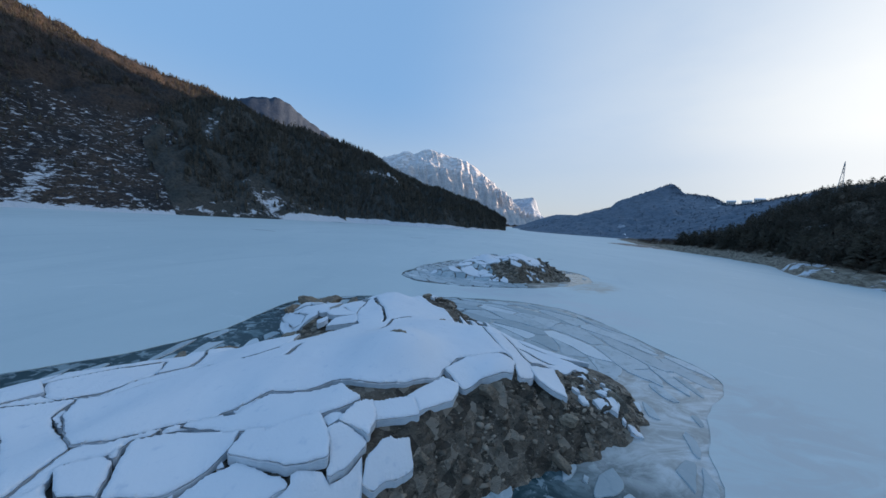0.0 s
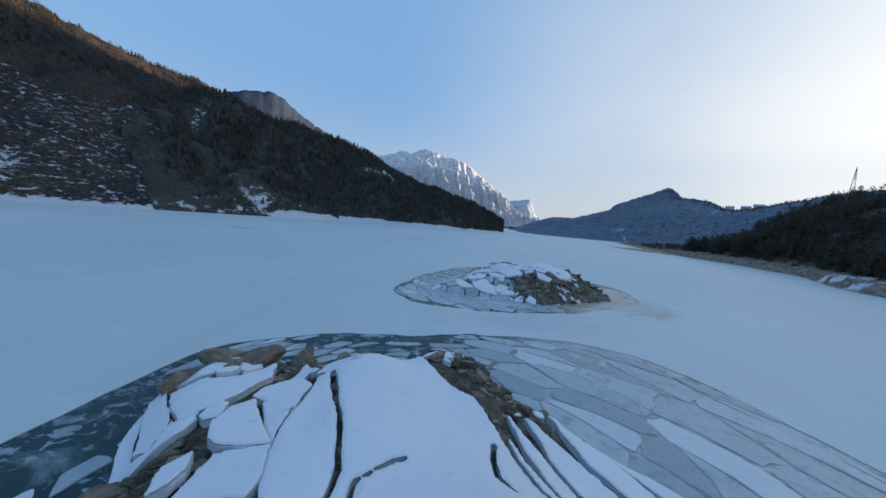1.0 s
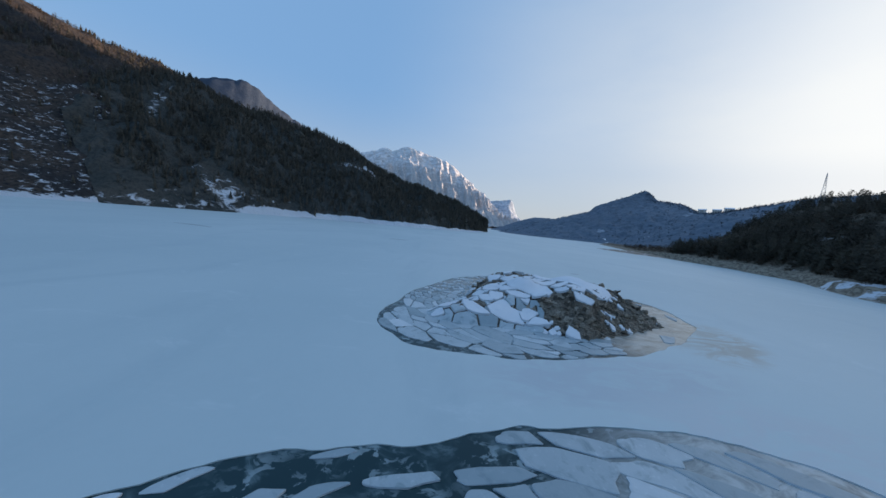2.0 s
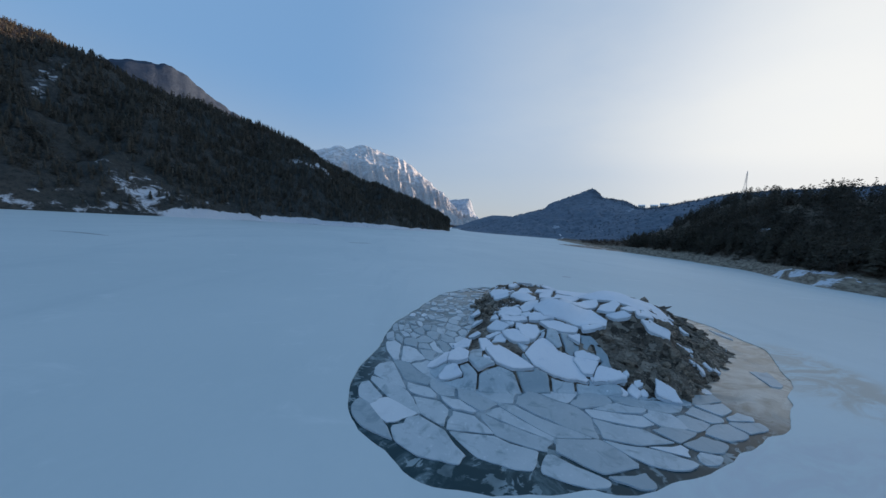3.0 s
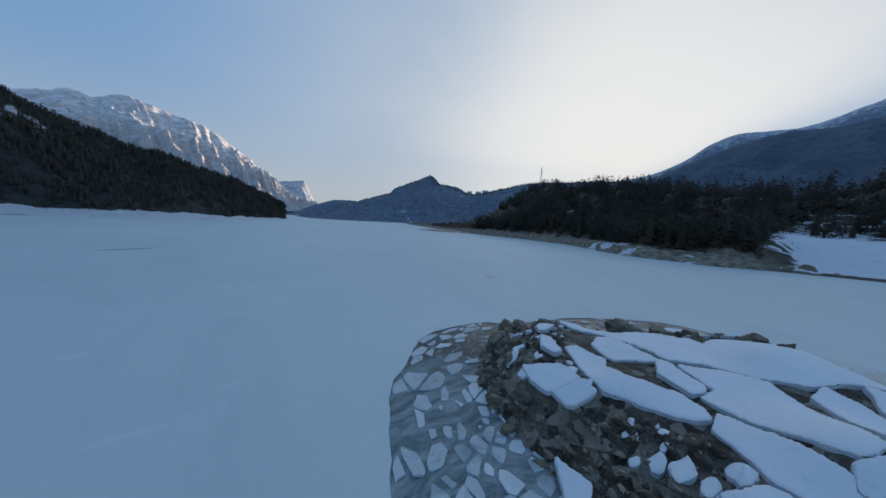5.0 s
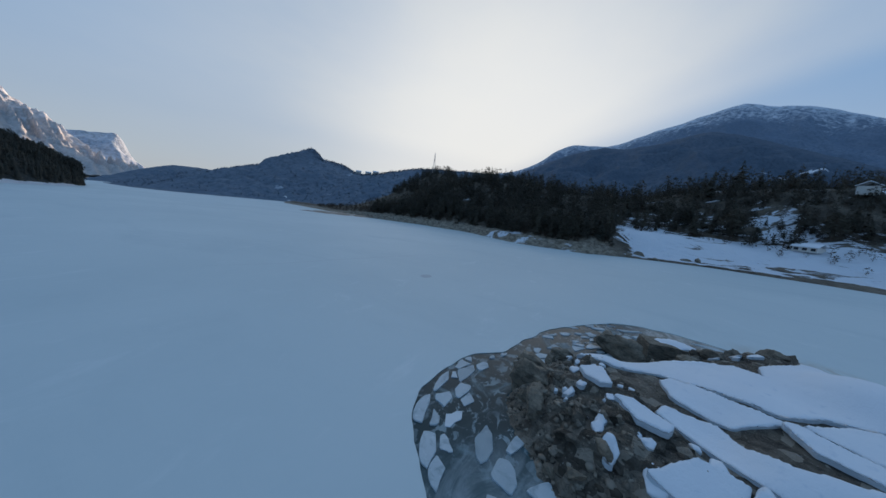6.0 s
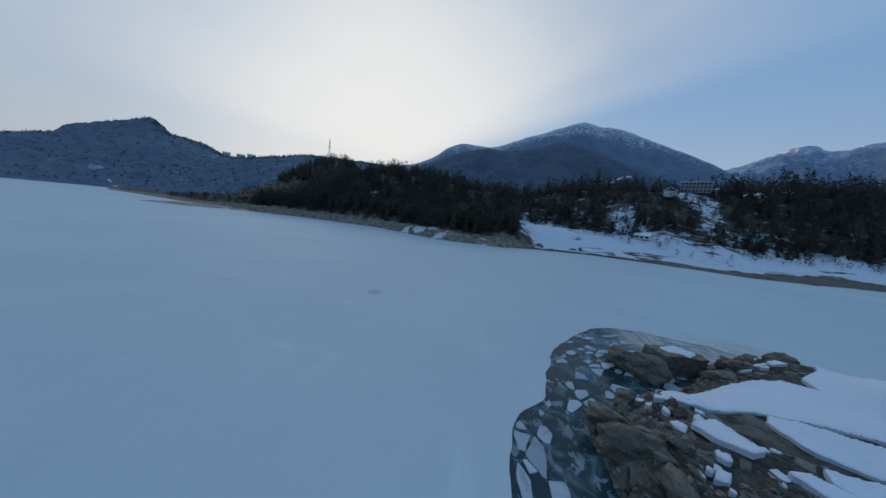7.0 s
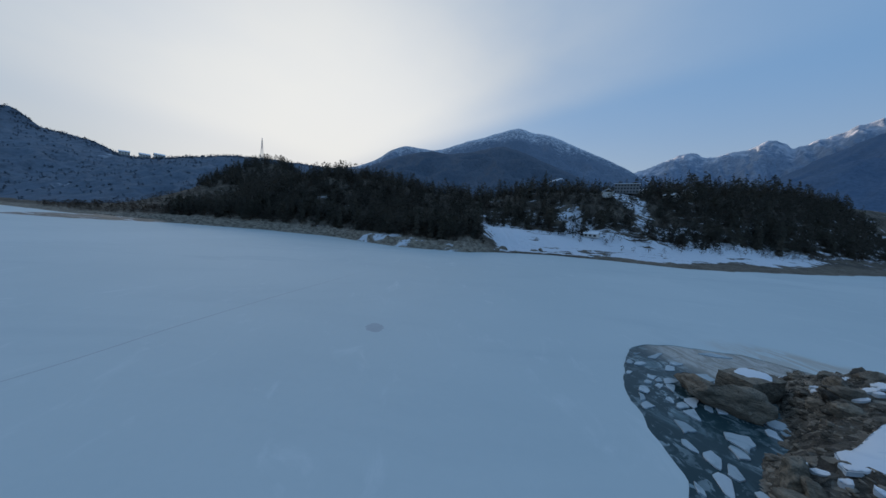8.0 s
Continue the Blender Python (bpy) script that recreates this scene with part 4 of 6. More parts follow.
def lay_floes(ring, islet, spacing, keep, packed, seed, group, label, about, stretch, seam):
    """Floes between an islet and the sheet round it, drawn out along the shore."""
    rng = random.Random(seed)
    lo, hi = ring.min(0), ring.max(0)
    mid, radius = np.array(about), 18.0
    turn = radians(seam)

    def unroll(p):
        d = np.asarray(p, float) - mid
        return np.stack([np.hypot(d[..., 0], d[..., 1]), ((np.arctan2(d[..., 1], d[..., 0]) - turn) % (2 * math.pi)) * radius / stretch], -1)

    def roll(q):
        a = q[:, 1] * stretch / radius + turn
        return mid + q[:, :1] * np.stack([np.cos(a), np.sin(a)], -1)

    ok = lambda x, y: (inside(x, y, ring) > 0.35) & (inside(x, y, islet.outline) < 0.8)
    pick = np.random.RandomState(seed)
    xs, ys = pick.uniform(lo[0], hi[0], 9000), pick.uniform(lo[1], hi[1], 9000)
    fine = ok(xs, ys)
    plan, flat_pts, gaps = [], [], []
    for p, q in zip(np.stack([xs, ys], -1)[fine], unroll(np.stack([xs, ys], -1)[fine])):
        g = spacing(*p) * (0.38 + 1.6 * float(hashed(p[0] * 3.7, p[1] * 5.1, 1)) ** 1.6)
        if not flat_pts or (((np.array(flat_pts) - q) ** 2).sum(1) > (0.5 * (g + np.array(gaps))) ** 2).all():
            plan.append(p)
            flat_pts.append(tuple(q))
            gaps.append(g)
    left = [i for i in range(len(plan)) if rng.random() < 0.68]
    plan, flat_pts = [plan[i] for i in left], [flat_pts[i] for i in left]
    fence = [tuple(q) for q in unroll(np.array([p + (p - mid) / np.linalg.norm(p - mid) * 0.4 for p in spline(ring[::3], 420, True)]))]
    flat = lambda x, y: np.zeros_like(np.asarray(x, float)) - 0.16
    last = 2 * math.pi * radius / stretch
    for p, q in zip(plan, flat_pts):
        if rng.random() > keep(*p) * (1.0 if packed(*p) else 1.25 * (0.5 + float(vn(p[0] * 0.22, p[1] * 0.22, 19)))) or not 1.5 < q[1] < last - 1.5:
            continue
        poly = cell(q, flat_pts + fence, spacing(*p) * 2.2)
        if poly is None:
            continue
        line = rim(poly, rng.uniform(0.03, 0.13) if packed(*p) else rng.uniform(0.03, 0.34), rng, 0.28, 0.3, 0.07)
        if line is not None:
            slab("ice_floe", roll(line), flat, rng.uniform(0.14, 0.21), np.array([rng.gauss(0, 0.006), rng.gauss(0, 0.006)]), label, "ice floe", group)


lay_floes(RING_1, NEAR, lambda x, y: 0.6 if x > 5 and y < 46 else 0.95 if x < 2 else 2.3, lambda x, y: 0.45 if x < 1 else (0.3 if x > 5 and y < 46 else 0.95), lambda x, y: x > 0 and y > 46, 31,
          "ice floes round the near islet", "flat grey-white ice floe frozen into the lake", (0, 47), 2.2, -125)
lay_floes(RING_2, MAIN, lambda x, y: 0.75 + 0.95 * float(step(106, 96, y)), lambda x, y: 0.48 if y > 106 else (0.97 if x < 19 else 0.12), lambda x, y: y < 106, 32,
          "ice floes round the main islet", "flat grey-white ice floe in dark water", (15, 106), 1.6, 5)


def shards(islet, count, seed, group):
    """Small broken pieces of snowy ice strewn over the bare rock."""
    rng = random.Random(seed)
    pick = np.random.RandomState(seed)
    lo, hi = islet.outline.min(0), islet.outline.max(0)
    xs, ys = pick.uniform(lo[0], hi[0], 6000), pick.uniform(lo[1], hi[1], 6000)
    ok = (islet.bared(xs, ys) > 0.15) & (inside(xs, ys, islet.outline) > -0.2) & (vn(xs * 0.3, ys * 0.3, 61) > 0.52)
    for x, y in list(zip(xs[ok], ys[ok]))[:count]:
        size, n, a0 = rng.uniform(0.22, 0.75) * rng.uniform(0.6, 1.3), rng.choice((4, 5, 6)), rng.uniform(0, 6.28)
        line = np.array([(x + size * rng.uniform(0.65, 1.2) * math.cos(a0 + 6.283 * k / n), y + size * rng.uniform(0.65, 1.2) * 0.7 * math.sin(a0 + 6.283 * k / n)) for k in range(n)])
        xs_, ys_ = np.linspace(x - 1.1, x + 1.1, 15), np.linspace(y - 1.1, y + 1.1, 15)
        gx, gy = np.meshgrid(xs_, ys_, indexing="ij")
        sheet(inside(gx, gy, line), xs_, ys_, lambda u, v: islet.height(u, v) * 0.4 + islet.smooth(u, v) * 0.6 + 0.12, rng.uniform(0.12, 0.26), np.array([rng.gauss(0, 0.12), rng.gauss(0, 0.12)]), "small angular shard of snowy ice on the rock", group)


shards(NEAR, 70, 63, "ice shards on the near islet")
shards(MAIN, 110, 64, "ice shards on the main islet")


def rock_template(seed, cuts=2):
    """A broken rock: a ball cut by many planes, then roughened."""
    bm = bmesh.new()
    bmesh.ops.create_icosphere(bm, subdivisions=cuts, radius=1.0)
    rng = random.Random(seed)
    planes = [(Vector((rng.gauss(0, 1), rng.gauss(0, 1), rng.gauss(0, 0.8))).normalized(), rng.uniform(0.35, 0.78)) for _ in range(11)]
    for v in bm.verts:
        for n, d in planes:
            over = v.co.dot(n) - d
            if over > 0:
                v.co -= n * over
        q = v.co * 1.7 + Vector((seed * 3.1, 0, 0))
        v.co += v.co.normalized() * (0.15 * (1 - 2 * abs(noise.noise(q))) + 0.11 * noise.noise(q * 2.7) + 0.07 * (0.5 - abs(noise.noise(q * 5.9))) + 0.035 * noise.noise(q * 13.0) - 0.08)
        v.co.z *= 0.8
    verts = np.array([v.co[:] for v in bm.verts])
    bm.verts.index_update()
    faces = np.array([[v.index for v in f.verts] for f in bm.faces])
    bm.free()
    return verts, faces


BOULDERS = [mesh_of("boulder", *rock_template(s, 4), [STONE], True) for s in range(6)]
PEBBLES = [(v * np.array((1.25, 0.85, 0.6)), f) for v, f in (rock_template(s + 20, 1) for s in range(5))]


def boulder(x, y, z, size, seed, label="angular brown boulder lying on the islet"):
    rng = random.Random(seed)
    ob = new("boulder", BOULDERS[seed % 6])
    ob.matrix_world = pose(x, y, z, rng.uniform(-25, 25), rng.uniform(-25, 25), rng.uniform(0, 360)) @ Matrix.Diagonal((size, size * rng.uniform(0.6, 0.9), size * rng.uniform(0.5, 0.9), 1))
    return tagged(ob, label, "boulder", "boulders on the islets")


def stones(islet, count, small, seed, name, label):
    rng = random.Random(seed)
    lo, hi = islet.outline.min(0), islet.outline.max(0)
    made, rows = 0, []
    pick = np.random.RandomState(seed)
    xs, ys = pick.uniform(lo[0], hi[0], 26000), pick.uniform(lo[1], hi[1], 26000)
    ds, zs = inside(xs, ys, islet.outline), islet.height(xs, ys)
    apart = np.hypot(xs[:, None] - islet.covered[:, 0], ys[:, None] - islet.covered[:, 1]).min(1)
    ok = (ds > -0.4) & (pick.rand(26000) < islet.bared(xs, ys)) & (apart > 1.25)
    for x, y, d, z in zip(xs[ok], ys[ok], ds[ok], zs[ok]):
        if made < count and rng.random() < (0.2 if d < 2.5 else 0.06):
            boulder(x, y, z + 0.05, rng.uniform(0.3, 0.95), rng.randrange(10000))
            made += 1
        else:
            r = rng.uniform(0.05, 0.13) + 0.36 * rng.random() ** 4
            rows.append((rng.randrange(5), x, y, z - 0.25 * r, rng.uniform(0, 6.28), r, r * 0.9))
        if len(rows) >= small:
            break
    tagged(part(name, joined(name, PEBBLES, rows, [RUBBLE]), islet.thing, label), kind="stuff")
    for x, y, d, z in zip(xs[ok][::75], ys[ok][::75], ds[ok][::75], zs[ok][::75]):
        size = rng.uniform(0.6, 1.5) * float(step(0.8, 2.6, np.hypot(islet.covered[:, 0] - x, islet.covered[:, 1] - y).min()) * 0.6 + 0.4)
        ob = part("outcrop", BOULDERS[rng.randrange(6)], islet.thing)
        ob.material_slots[0].link = "OBJECT"
        ob.material_slots[0].material = ROCK
        size *= 0.45 + 0.55 * float(step(0.5, 2.5, d))
        ob.matrix_world = pose(x, y, z - 0.25 * size, rng.uniform(-30, 30), rng.uniform(-30, 30), rng.uniform(0, 360)) @ Matrix.Diagonal((size * 1.4, size, size * rng.uniform(0.5, 0.8), 1))


stones(NEAR, 60, 3200, 51, "gravel", "loose brown stones and gravel on the islet")
stones(MAIN, 90, 4500, 52, "gravel", "loose brown stones and gravel on the islet")
boulder(31.4, 115.9, 0.5, 3.0, 4, "large pale brown boulder standing in the dark water")
boulder(29.2, 115.3, 0.5, 3.2, 10, "large pale brown boulder standing in the dark water")


def block_rock(x, y, z, half, turn, label):
    """A square-edged block broken from a bed of rock."""
    bm = bmesh.new()
    bmesh.ops.create_cube(bm, size=2.0)
    bmesh.ops.subdivide_edges(bm, edges=bm.edges[:], cuts=7, use_grid_fill=True)
    for v in bm.verts:
        q = v.co * 0.8 + Vector((x, y, z))
        v.co += v.co.normalized() * (0.10 * noise.noise(q * 1.3) + 0.06 * noise.noise(q * 3.1))
        v.co.z += 0.06 * math.sin(v.co.x * 5 + 2 * v.co.z) - 0.12 * v.co.x
        v.co = Vector((v.co.x * half[0], v.co.y * half[1], v.co.z * half[2]))
    me = bpy.data.meshes.new("boulder")
    bm.to_mesh(me)
    bm.free()
    me.materials.append(STONE)
    ob = new("boulder", me)
    ob.matrix_world = pose(x, y, z, 0, 0, turn)
    return tagged(ob, label, "boulder", "boulders on the islets")


def snow_cap(x, y, z, rx, ry, turn):
    """A plate of ice and snow left lying on a boulder."""
    line = np.array([(x + rx * r * math.cos(a) * math.cos(turn) - ry * r * math.sin(a) * math.sin(turn), y + rx * r * math.cos(a) * math.sin(turn) + ry * r * math.sin(a) * math.cos(turn))
                     for a, r in zip(np.linspace(0, 6.283, 9, endpoint=False), (1, 0.85, 1.05, 0.9, 1.1, 0.95, 0.8, 1.05, 0.9))])
    xs, ys = np.linspace(x - 3, x + 3, 30), np.linspace(y - 3, y + 3, 30)
    gx, gy = np.meshgrid(xs, ys, indexing="ij")
    sheet(inside(gx, gy, line), xs, ys, lambda u, v: z - 0.05 * (np.asarray(u) - x) ** 2 - 0.05 * (np.asarray(v) - y) ** 2, 0.28, np.array([0.05, -0.03]), "plate of snowy ice lying on a boulder", "ice slabs on the main islet")


block_rock(31.0, 110.3, 0.85, (2.7, 1.35, 1.35), -78, "dark square-edged rock block capped with snow in the water")
snow_cap(31.0, 110.3, 2.12, 2.4, 1.2, -1.36)
for bx, by, bs, bk in ((15.6, 122.6, 2.3, 7), (18.4, 122.6, 1.9, 13), (12.6, 121.8, 1.7, 19), (20.8, 120.6, 1.6, 25), (27.4, 106.6, 1.5, 31), (25.6, 108.6, 1.2, 37), (26.8, 104.6, 1.3, 43), (24.4, 110.8, 1.1, 49)):
    boulder(bx, by, max(0.3, float(MAIN.height(bx, by)) + 0.1), bs, bk, "large rounded brown boulder at the islet's edge")
for bx, by, bs, bk in ((-18.4, 59.2, 2.3, 8), (-15.6, 59.6, 2.1, 14), (-12.4, 60.4, 1.8, 20), (-9.6, 60.9, 1.3, 26), (-8.2, 58.6, 1.2, 32), (-18.9, 55.6, 1.6, 38), (-21.4, 42.9, 1.2, 44), (-18.6, 44.2, 1.4, 50), (-16.4, 57.2, 1.5, 68),
                       (-1.5, 39.1, 0.75, 56), (1.2, 45.7, 0.6, 62), (-1.4, 57.8, 0.9, 74), (-6.4, 57, 0.7, 80), (-5.0, 58.6, 0.8, 86), (-14.6, 48.2, 1.5, 92), (-12.6, 46.9, 1.1, 98)):
    boulder(bx, by, max(0.25, float(NEAR.height(bx, by)) + 0.1), bs, bk, "tan weathered boulder at the islet's waterline")

# ---- trees ----


def tiered(seed, tiers, sides, slim=0.2):
    """A far conifer, one metre high: jagged skirts over one another."""
    rng = random.Random(seed)
    verts, faces = [], []
    for k in range(tiers):
        z0, z1 = 0.08 + 0.86 * k / tiers, 0.08 + 0.92 * (k + 1.35) / tiers
        r = slim * (1 - 0.86 * k / tiers) * rng.uniform(0.8, 1.15)
        base = len(verts)
        for i in range(sides):
            a = 6.283 * (i + rng.uniform(-0.3, 0.3)) / sides
            rr = r * (rng.uniform(0.85, 1.15) if i % 2 else rng.uniform(0.45, 0.7))
            verts.append((rr * math.cos(a), rr * math.sin(a), z0 + rng.uniform(-0.03, 0.03)))
        verts.append((rng.uniform(-0.01, 0.01), rng.uniform(-0.01, 0.01), min(z1, 1.0)))
        faces += [(base + i, base + (i + 1) % sides, base + sides) for i in range(sides)]
    return np.array(verts), np.array(faces)


def tufted(seed, tufts, bare=0.3, spread=0.22, leaf=0.075):
    """A far round-crowned tree, one metre high, of many small tufts."""
    rng = random.Random(seed)
    verts, faces = [], []
    for k in range(tufts):
        a, r, z = rng.uniform(0, 6.28), spread * math.sqrt(rng.random()), rng.uniform(bare, 0.96)
        r *= max(0.15, math.sin(math.pi * min(1, (z - bare) / (1.02 - bare)) ** 0.7))
        c = Vector((r * math.cos(a), r * math.sin(a), z))
        n = len(verts)
        for _ in range(4):
            verts.append(tuple(c + Vector((rng.gauss(0, 1), rng.gauss(0, 1), rng.gauss(0, 0.7))) * leaf * 0.75))
        faces += [(n, n + 1, n + 2), (n, n + 2, n + 3), (n + 1, n + 3, n + 2)]
    n = len(verts)
    verts += [(0.014, 0, 0), (-0.007, 0.012, 0), (-0.007, -0.012, 0), (0, 0, 0.8)]
    faces += [(n, n + 1, n + 3), (n + 1, n + 2, n + 3), (n + 2, n, n + 3)]
    return np.array(verts), np.array(faces)


def coned(seed, tufts, wide=0.2, leaf=0.05):
    """A far spruce, one metre high, of small drooping tufts in a ragged cone."""
    rng = random.Random(seed)
    verts, faces = [], []
    for k in range(tufts):
        z = 0.06 + 0.92 * rng.random() ** 1.35
        a, r = rng.uniform(0, 6.28), wide * (1.03 - z) ** 0.85 * rng.uniform(0.35, 1.1)
        c = Vector((r * math.cos(a), r * math.sin(a), z - 0.25 * r))
        n = len(verts)
        for _ in range(4):
            verts.append(tuple(c + Vector((rng.gauss(0, 1), rng.gauss(0, 1), rng.gauss(0, 0.9))) * leaf * (0.5 + 0.6 * (1 - z))))
        faces += [(n, n + 1, n + 2), (n, n + 2, n + 3), (n + 1, n + 3, n + 2)]
    n = len(verts)
    verts += [(0.016, 0, 0), (-0.008, 0.014, 0), (-0.008, -0.014, 0), (0, 0, 1.0)]
    faces += [(n, n + 1, n + 3), (n + 1, n + 2, n + 3), (n + 2, n, n + 3)]
    return np.array(verts), np.array(faces)


FAR_CONIFERS = [tiered(s, 6, 9, 0.19 + 0.03 * (s % 3)) for s in range(5)] + [tufted(s + 70, 34, 0.12, 0.28, 0.075) for s in range(2)]
BANK_TREES = [coned(s + 60, 84, 0.17 + 0.02 * s, 0.036) for s in range(5)] + [tufted(s + 80, 84, 0.08, 0.28, 0.044) for s in range(3)]
TINY_TREES = [tufted(s + 150, 9, 0.05, 0.34, 0.2) for s in range(4)]
BARE_TREES = [tufted(s + 90, 26, 0.2, 0.24, 0.06) for s in range(4)]


def spruce_crown(seed):
    """Whorls of drooping sprays round a stem, one metre high."""
    rng = random.Random(seed)
    verts, faces = [], []
    levels = 17
    for k in range(levels):
        f = k / (levels - 1)
        z, r = 0.10 + 0.86 * f, (0.19 * (1 - f) ** 0.85 + 0.012) * rng.uniform(0.85, 1.15)
        for i in range(9 if f < 0.6 else 6):
            a = rng.uniform(0, 6.28)
            rr = r * rng.uniform(0.65, 1.15)
            droop, w = -0.35 * rr + rng.uniform(-0.01, 0.02), rr * rng.uniform(0.28, 0.42)
            ca, sa = math.cos(a), math.sin(a)
            n = len(verts)
            for along, side, dz in ((0.05, 0, 0.02), (0.55, w, droop * 0.5 - 0.012), (0.6, 0, droop * 0.3 + 0.012), (0.55, -w, droop * 0.5 - 0.012), (1.0, 0.0, droop)):
                verts.append((along * rr * ca - side * sa, along * rr * sa + side * ca, z + dz))
            faces += [(n, n + 1, n + 2), (n, n + 2, n + 3), (n + 1, n + 4, n + 2), (n + 2, n + 4, n + 3)]
    n = len(verts)
    verts += [(0.012, 0, 0.93), (-0.006, 0.01, 0.93), (-0.006, -0.01, 0.93), (0, 0, 1.0)]
    faces += [(n, n + 1, n + 3), (n + 1, n + 2, n + 3), (n + 2, n, n + 3)]
    return np.array(verts), np.array(faces)


def stem(height, r0, seed):
    rng = random.Random(seed)
    verts, faces = [], []
    for k in range(5):
        f = k / 4
        ox, oy = rng.uniform(-0.006, 0.006) * k, rng.uniform(-0.006, 0.006) * k
        for i in range(6):
            verts.append((ox + r0 * (1 - 0.85 * f) * math.cos(i * 1.047), oy + r0 * (1 - 0.85 * f) * math.sin(i * 1.047), height * f - 0.02))
        if k:
            faces += [((k - 1) * 6 + i, (k - 1) * 6 + (i + 1) % 6, k * 6 + (i + 1) % 6, k * 6 + i) for i in range(6)]
    return np.array(verts), faces


CROWNS = [mesh_of("spruce_crown", *spruce_crown(s), [NEEDLES]) for s in range(5)]
PINE_CROWNS = [mesh_of("pine_crown", *tufted(s + 200, 320, 0.2, 0.28, 0.04), [NEEDLES]) for s in range(3)]
STEMS = [mesh_of("trunk", *stem(0.9, 0.016, s), [BARK]) for s in range(3)]


def tree(x, y, z, h, seed):
    rng = random.Random(seed)
    pine = rng.random() < 0.3
    ob = new("pine_tree" if pine else "spruce_tree")
    ob.matrix_world = pose(x, y, z, rng.uniform(-2, 2), rng.uniform(-2, 2), rng.uniform(0, 360)) @ Matrix.Diagonal((h * rng.uniform(0.9, 1.25), h * rng.uniform(0.9, 1.25), h, 1))
    part("trunk", STEMS[seed % 3], ob)
    part("crown", PINE_CROWNS[seed % 3] if pine else CROWNS[seed % 5], ob)
    return tagged(ob, "dark green pine with a ragged round crown" if pine else "dark green spruce on the wooded lake shore", "tree", "shore trees")


# ---- mountains ----


def from_eye(eye, rows):
    """Places from the bearing, the angle of elevation and the distance at which they stand."""
    return [(eye[0] + d * math.sin(radians(a)), eye[1] + d * math.cos(radians(a)), eye[2] + d * math.tan(radians(e))) for a, e, d in rows]


START, END = (2, 20, 14), (-1.4, 134, 14.5)


class Mountain:
    def __init__(self, base, ridge, rough, seed, nu=150, nv=60, power=1.0, jag=0.02, rib=0.0):
        self.base = spline([(*p[:2], p[2] if len(p) > 2 else -2.0) for p in base], nu)
        self.ridge = spline(ridge, nu)
        self.rough, self.seed, self.nu, self.nv, self.power, self.jag, self.rib = rough, seed, nu, nv, power, jag, rib

    def at(self, u, v):
        """u along, v 0 at the foot, 1 at the ridge, to 1.4 behind it."""
        u, v = np.asarray(u, float), np.asarray(v, float)
        k = np.linspace(0, 1, self.nu)
        b = np.stack([np.interp(u, k, self.base[:, j]) for j in range(3)], -1)
        r = np.stack([np.interp(u, k, self.ridge[:, j]) for j in range(3)], -1)
        w = np.minimum(v, 1)
        p = b + (r - b) * v[..., None]
        p[..., 2] = b[..., 2] + (r[..., 2] - b[..., 2]) * (w ** self.power - np.maximum(v - 1, 0) * 2.2)
        high = (r[..., 2] - b[..., 2])
        s = 2.2 / np.maximum(self.rough * 6, 20)
        n = fbm(p[..., 0] * s, p[..., 1] * s, 7, self.seed, True)
        p[..., 2] += self.rough * n * np.sin(np.pi * np.clip(w, 0.02, 0.98)) ** 0.8 + self.jag * high * fbm(u * 60, v * 2, 5, self.seed + 3) * step(0.5, 1.0, v)
        if self.rib:
            p[..., 2] += self.rib * fbm(u * 34 + 3 * v, v * 2.2, 4, self.seed + 8, True) * np.sin(np.pi * np.clip(w, 0.02, 0.98)) ** 0.6
        return p

    def build(self, name, label, material, snow, category="mountain"):
        u, v = np.meshgrid(np.linspace(0, 1, self.nu), np.concatenate([np.linspace(0, 1, self.nv), np.linspace(1.04, 1.5, 8)]), indexing="ij")
        p = self.at(u, v)
        me = mesh_of(name, p.reshape(-1, 3), grid_faces(self.nu, self.nv + 8)[:, ::-1], [material], True)
        give(me, "snow", np.clip(snow(u, v, p), 0, 1))
        return tagged(new(name, me), label, category, kind="structure")

    def wood(self, name, label, templates, material, count, seed, size, where):
        rng = np.random.RandomState(seed)
        u, v, pick = rng.rand(count * 3), rng.rand(count * 3) ** 0.8, rng.rand(count * 3)
        p = self.at(u, v)
        ok = np.nonzero(pick < where(u, v, p))[0][:count]
        rows = [(rng.randint(len(templates)), *p[i], rng.rand() * 6.28, h * rng.uniform(0.8, 1.2), h) for i in ok for h in (rng.uniform(*size),)]
        return tagged(new(name, joined(name, templates, rows, [material])), label, "forest", kind="stuff")


WOODED = slope_material("wooded_slope", (0.065, 0.072, 0.07), (0.10, 0.095, 0.085), scale=0.02, streak=(1, 1, 1.4), lo=0.55, hi=0.68, grain=0.6, fine=4)
BROWN = slope_material("larch_slope", (0.046, 0.044, 0.046), (0.095, 0.072, 0.058), scale=0.022, streak=(1, 1, 2.4), lo=0.55, hi=0.65, grain=0.5, fine=6.5)
# far woods, with the blue of the air's haze painted into both tones
HAZY = slope_material("hazed_wooded_slope", (0.125, 0.17, 0.225), (0.16, 0.205, 0.26), scale=0.006, lo=0.54, hi=0.78, bump=3, grain=0.75, fine=5)
# peak rock, made pale and even in its colour to stand for haze
ALPINE = slope_material("hazed_alpine_rock", (0.50, 0.48, 0.48), (0.60, 0.57, 0.56), (0.80, 0.81, 0.84), scale=0.003, streak=(1, 1, 2.6), lo=0.36, hi=0.66, bump=12, grain=0.75, fine=4)
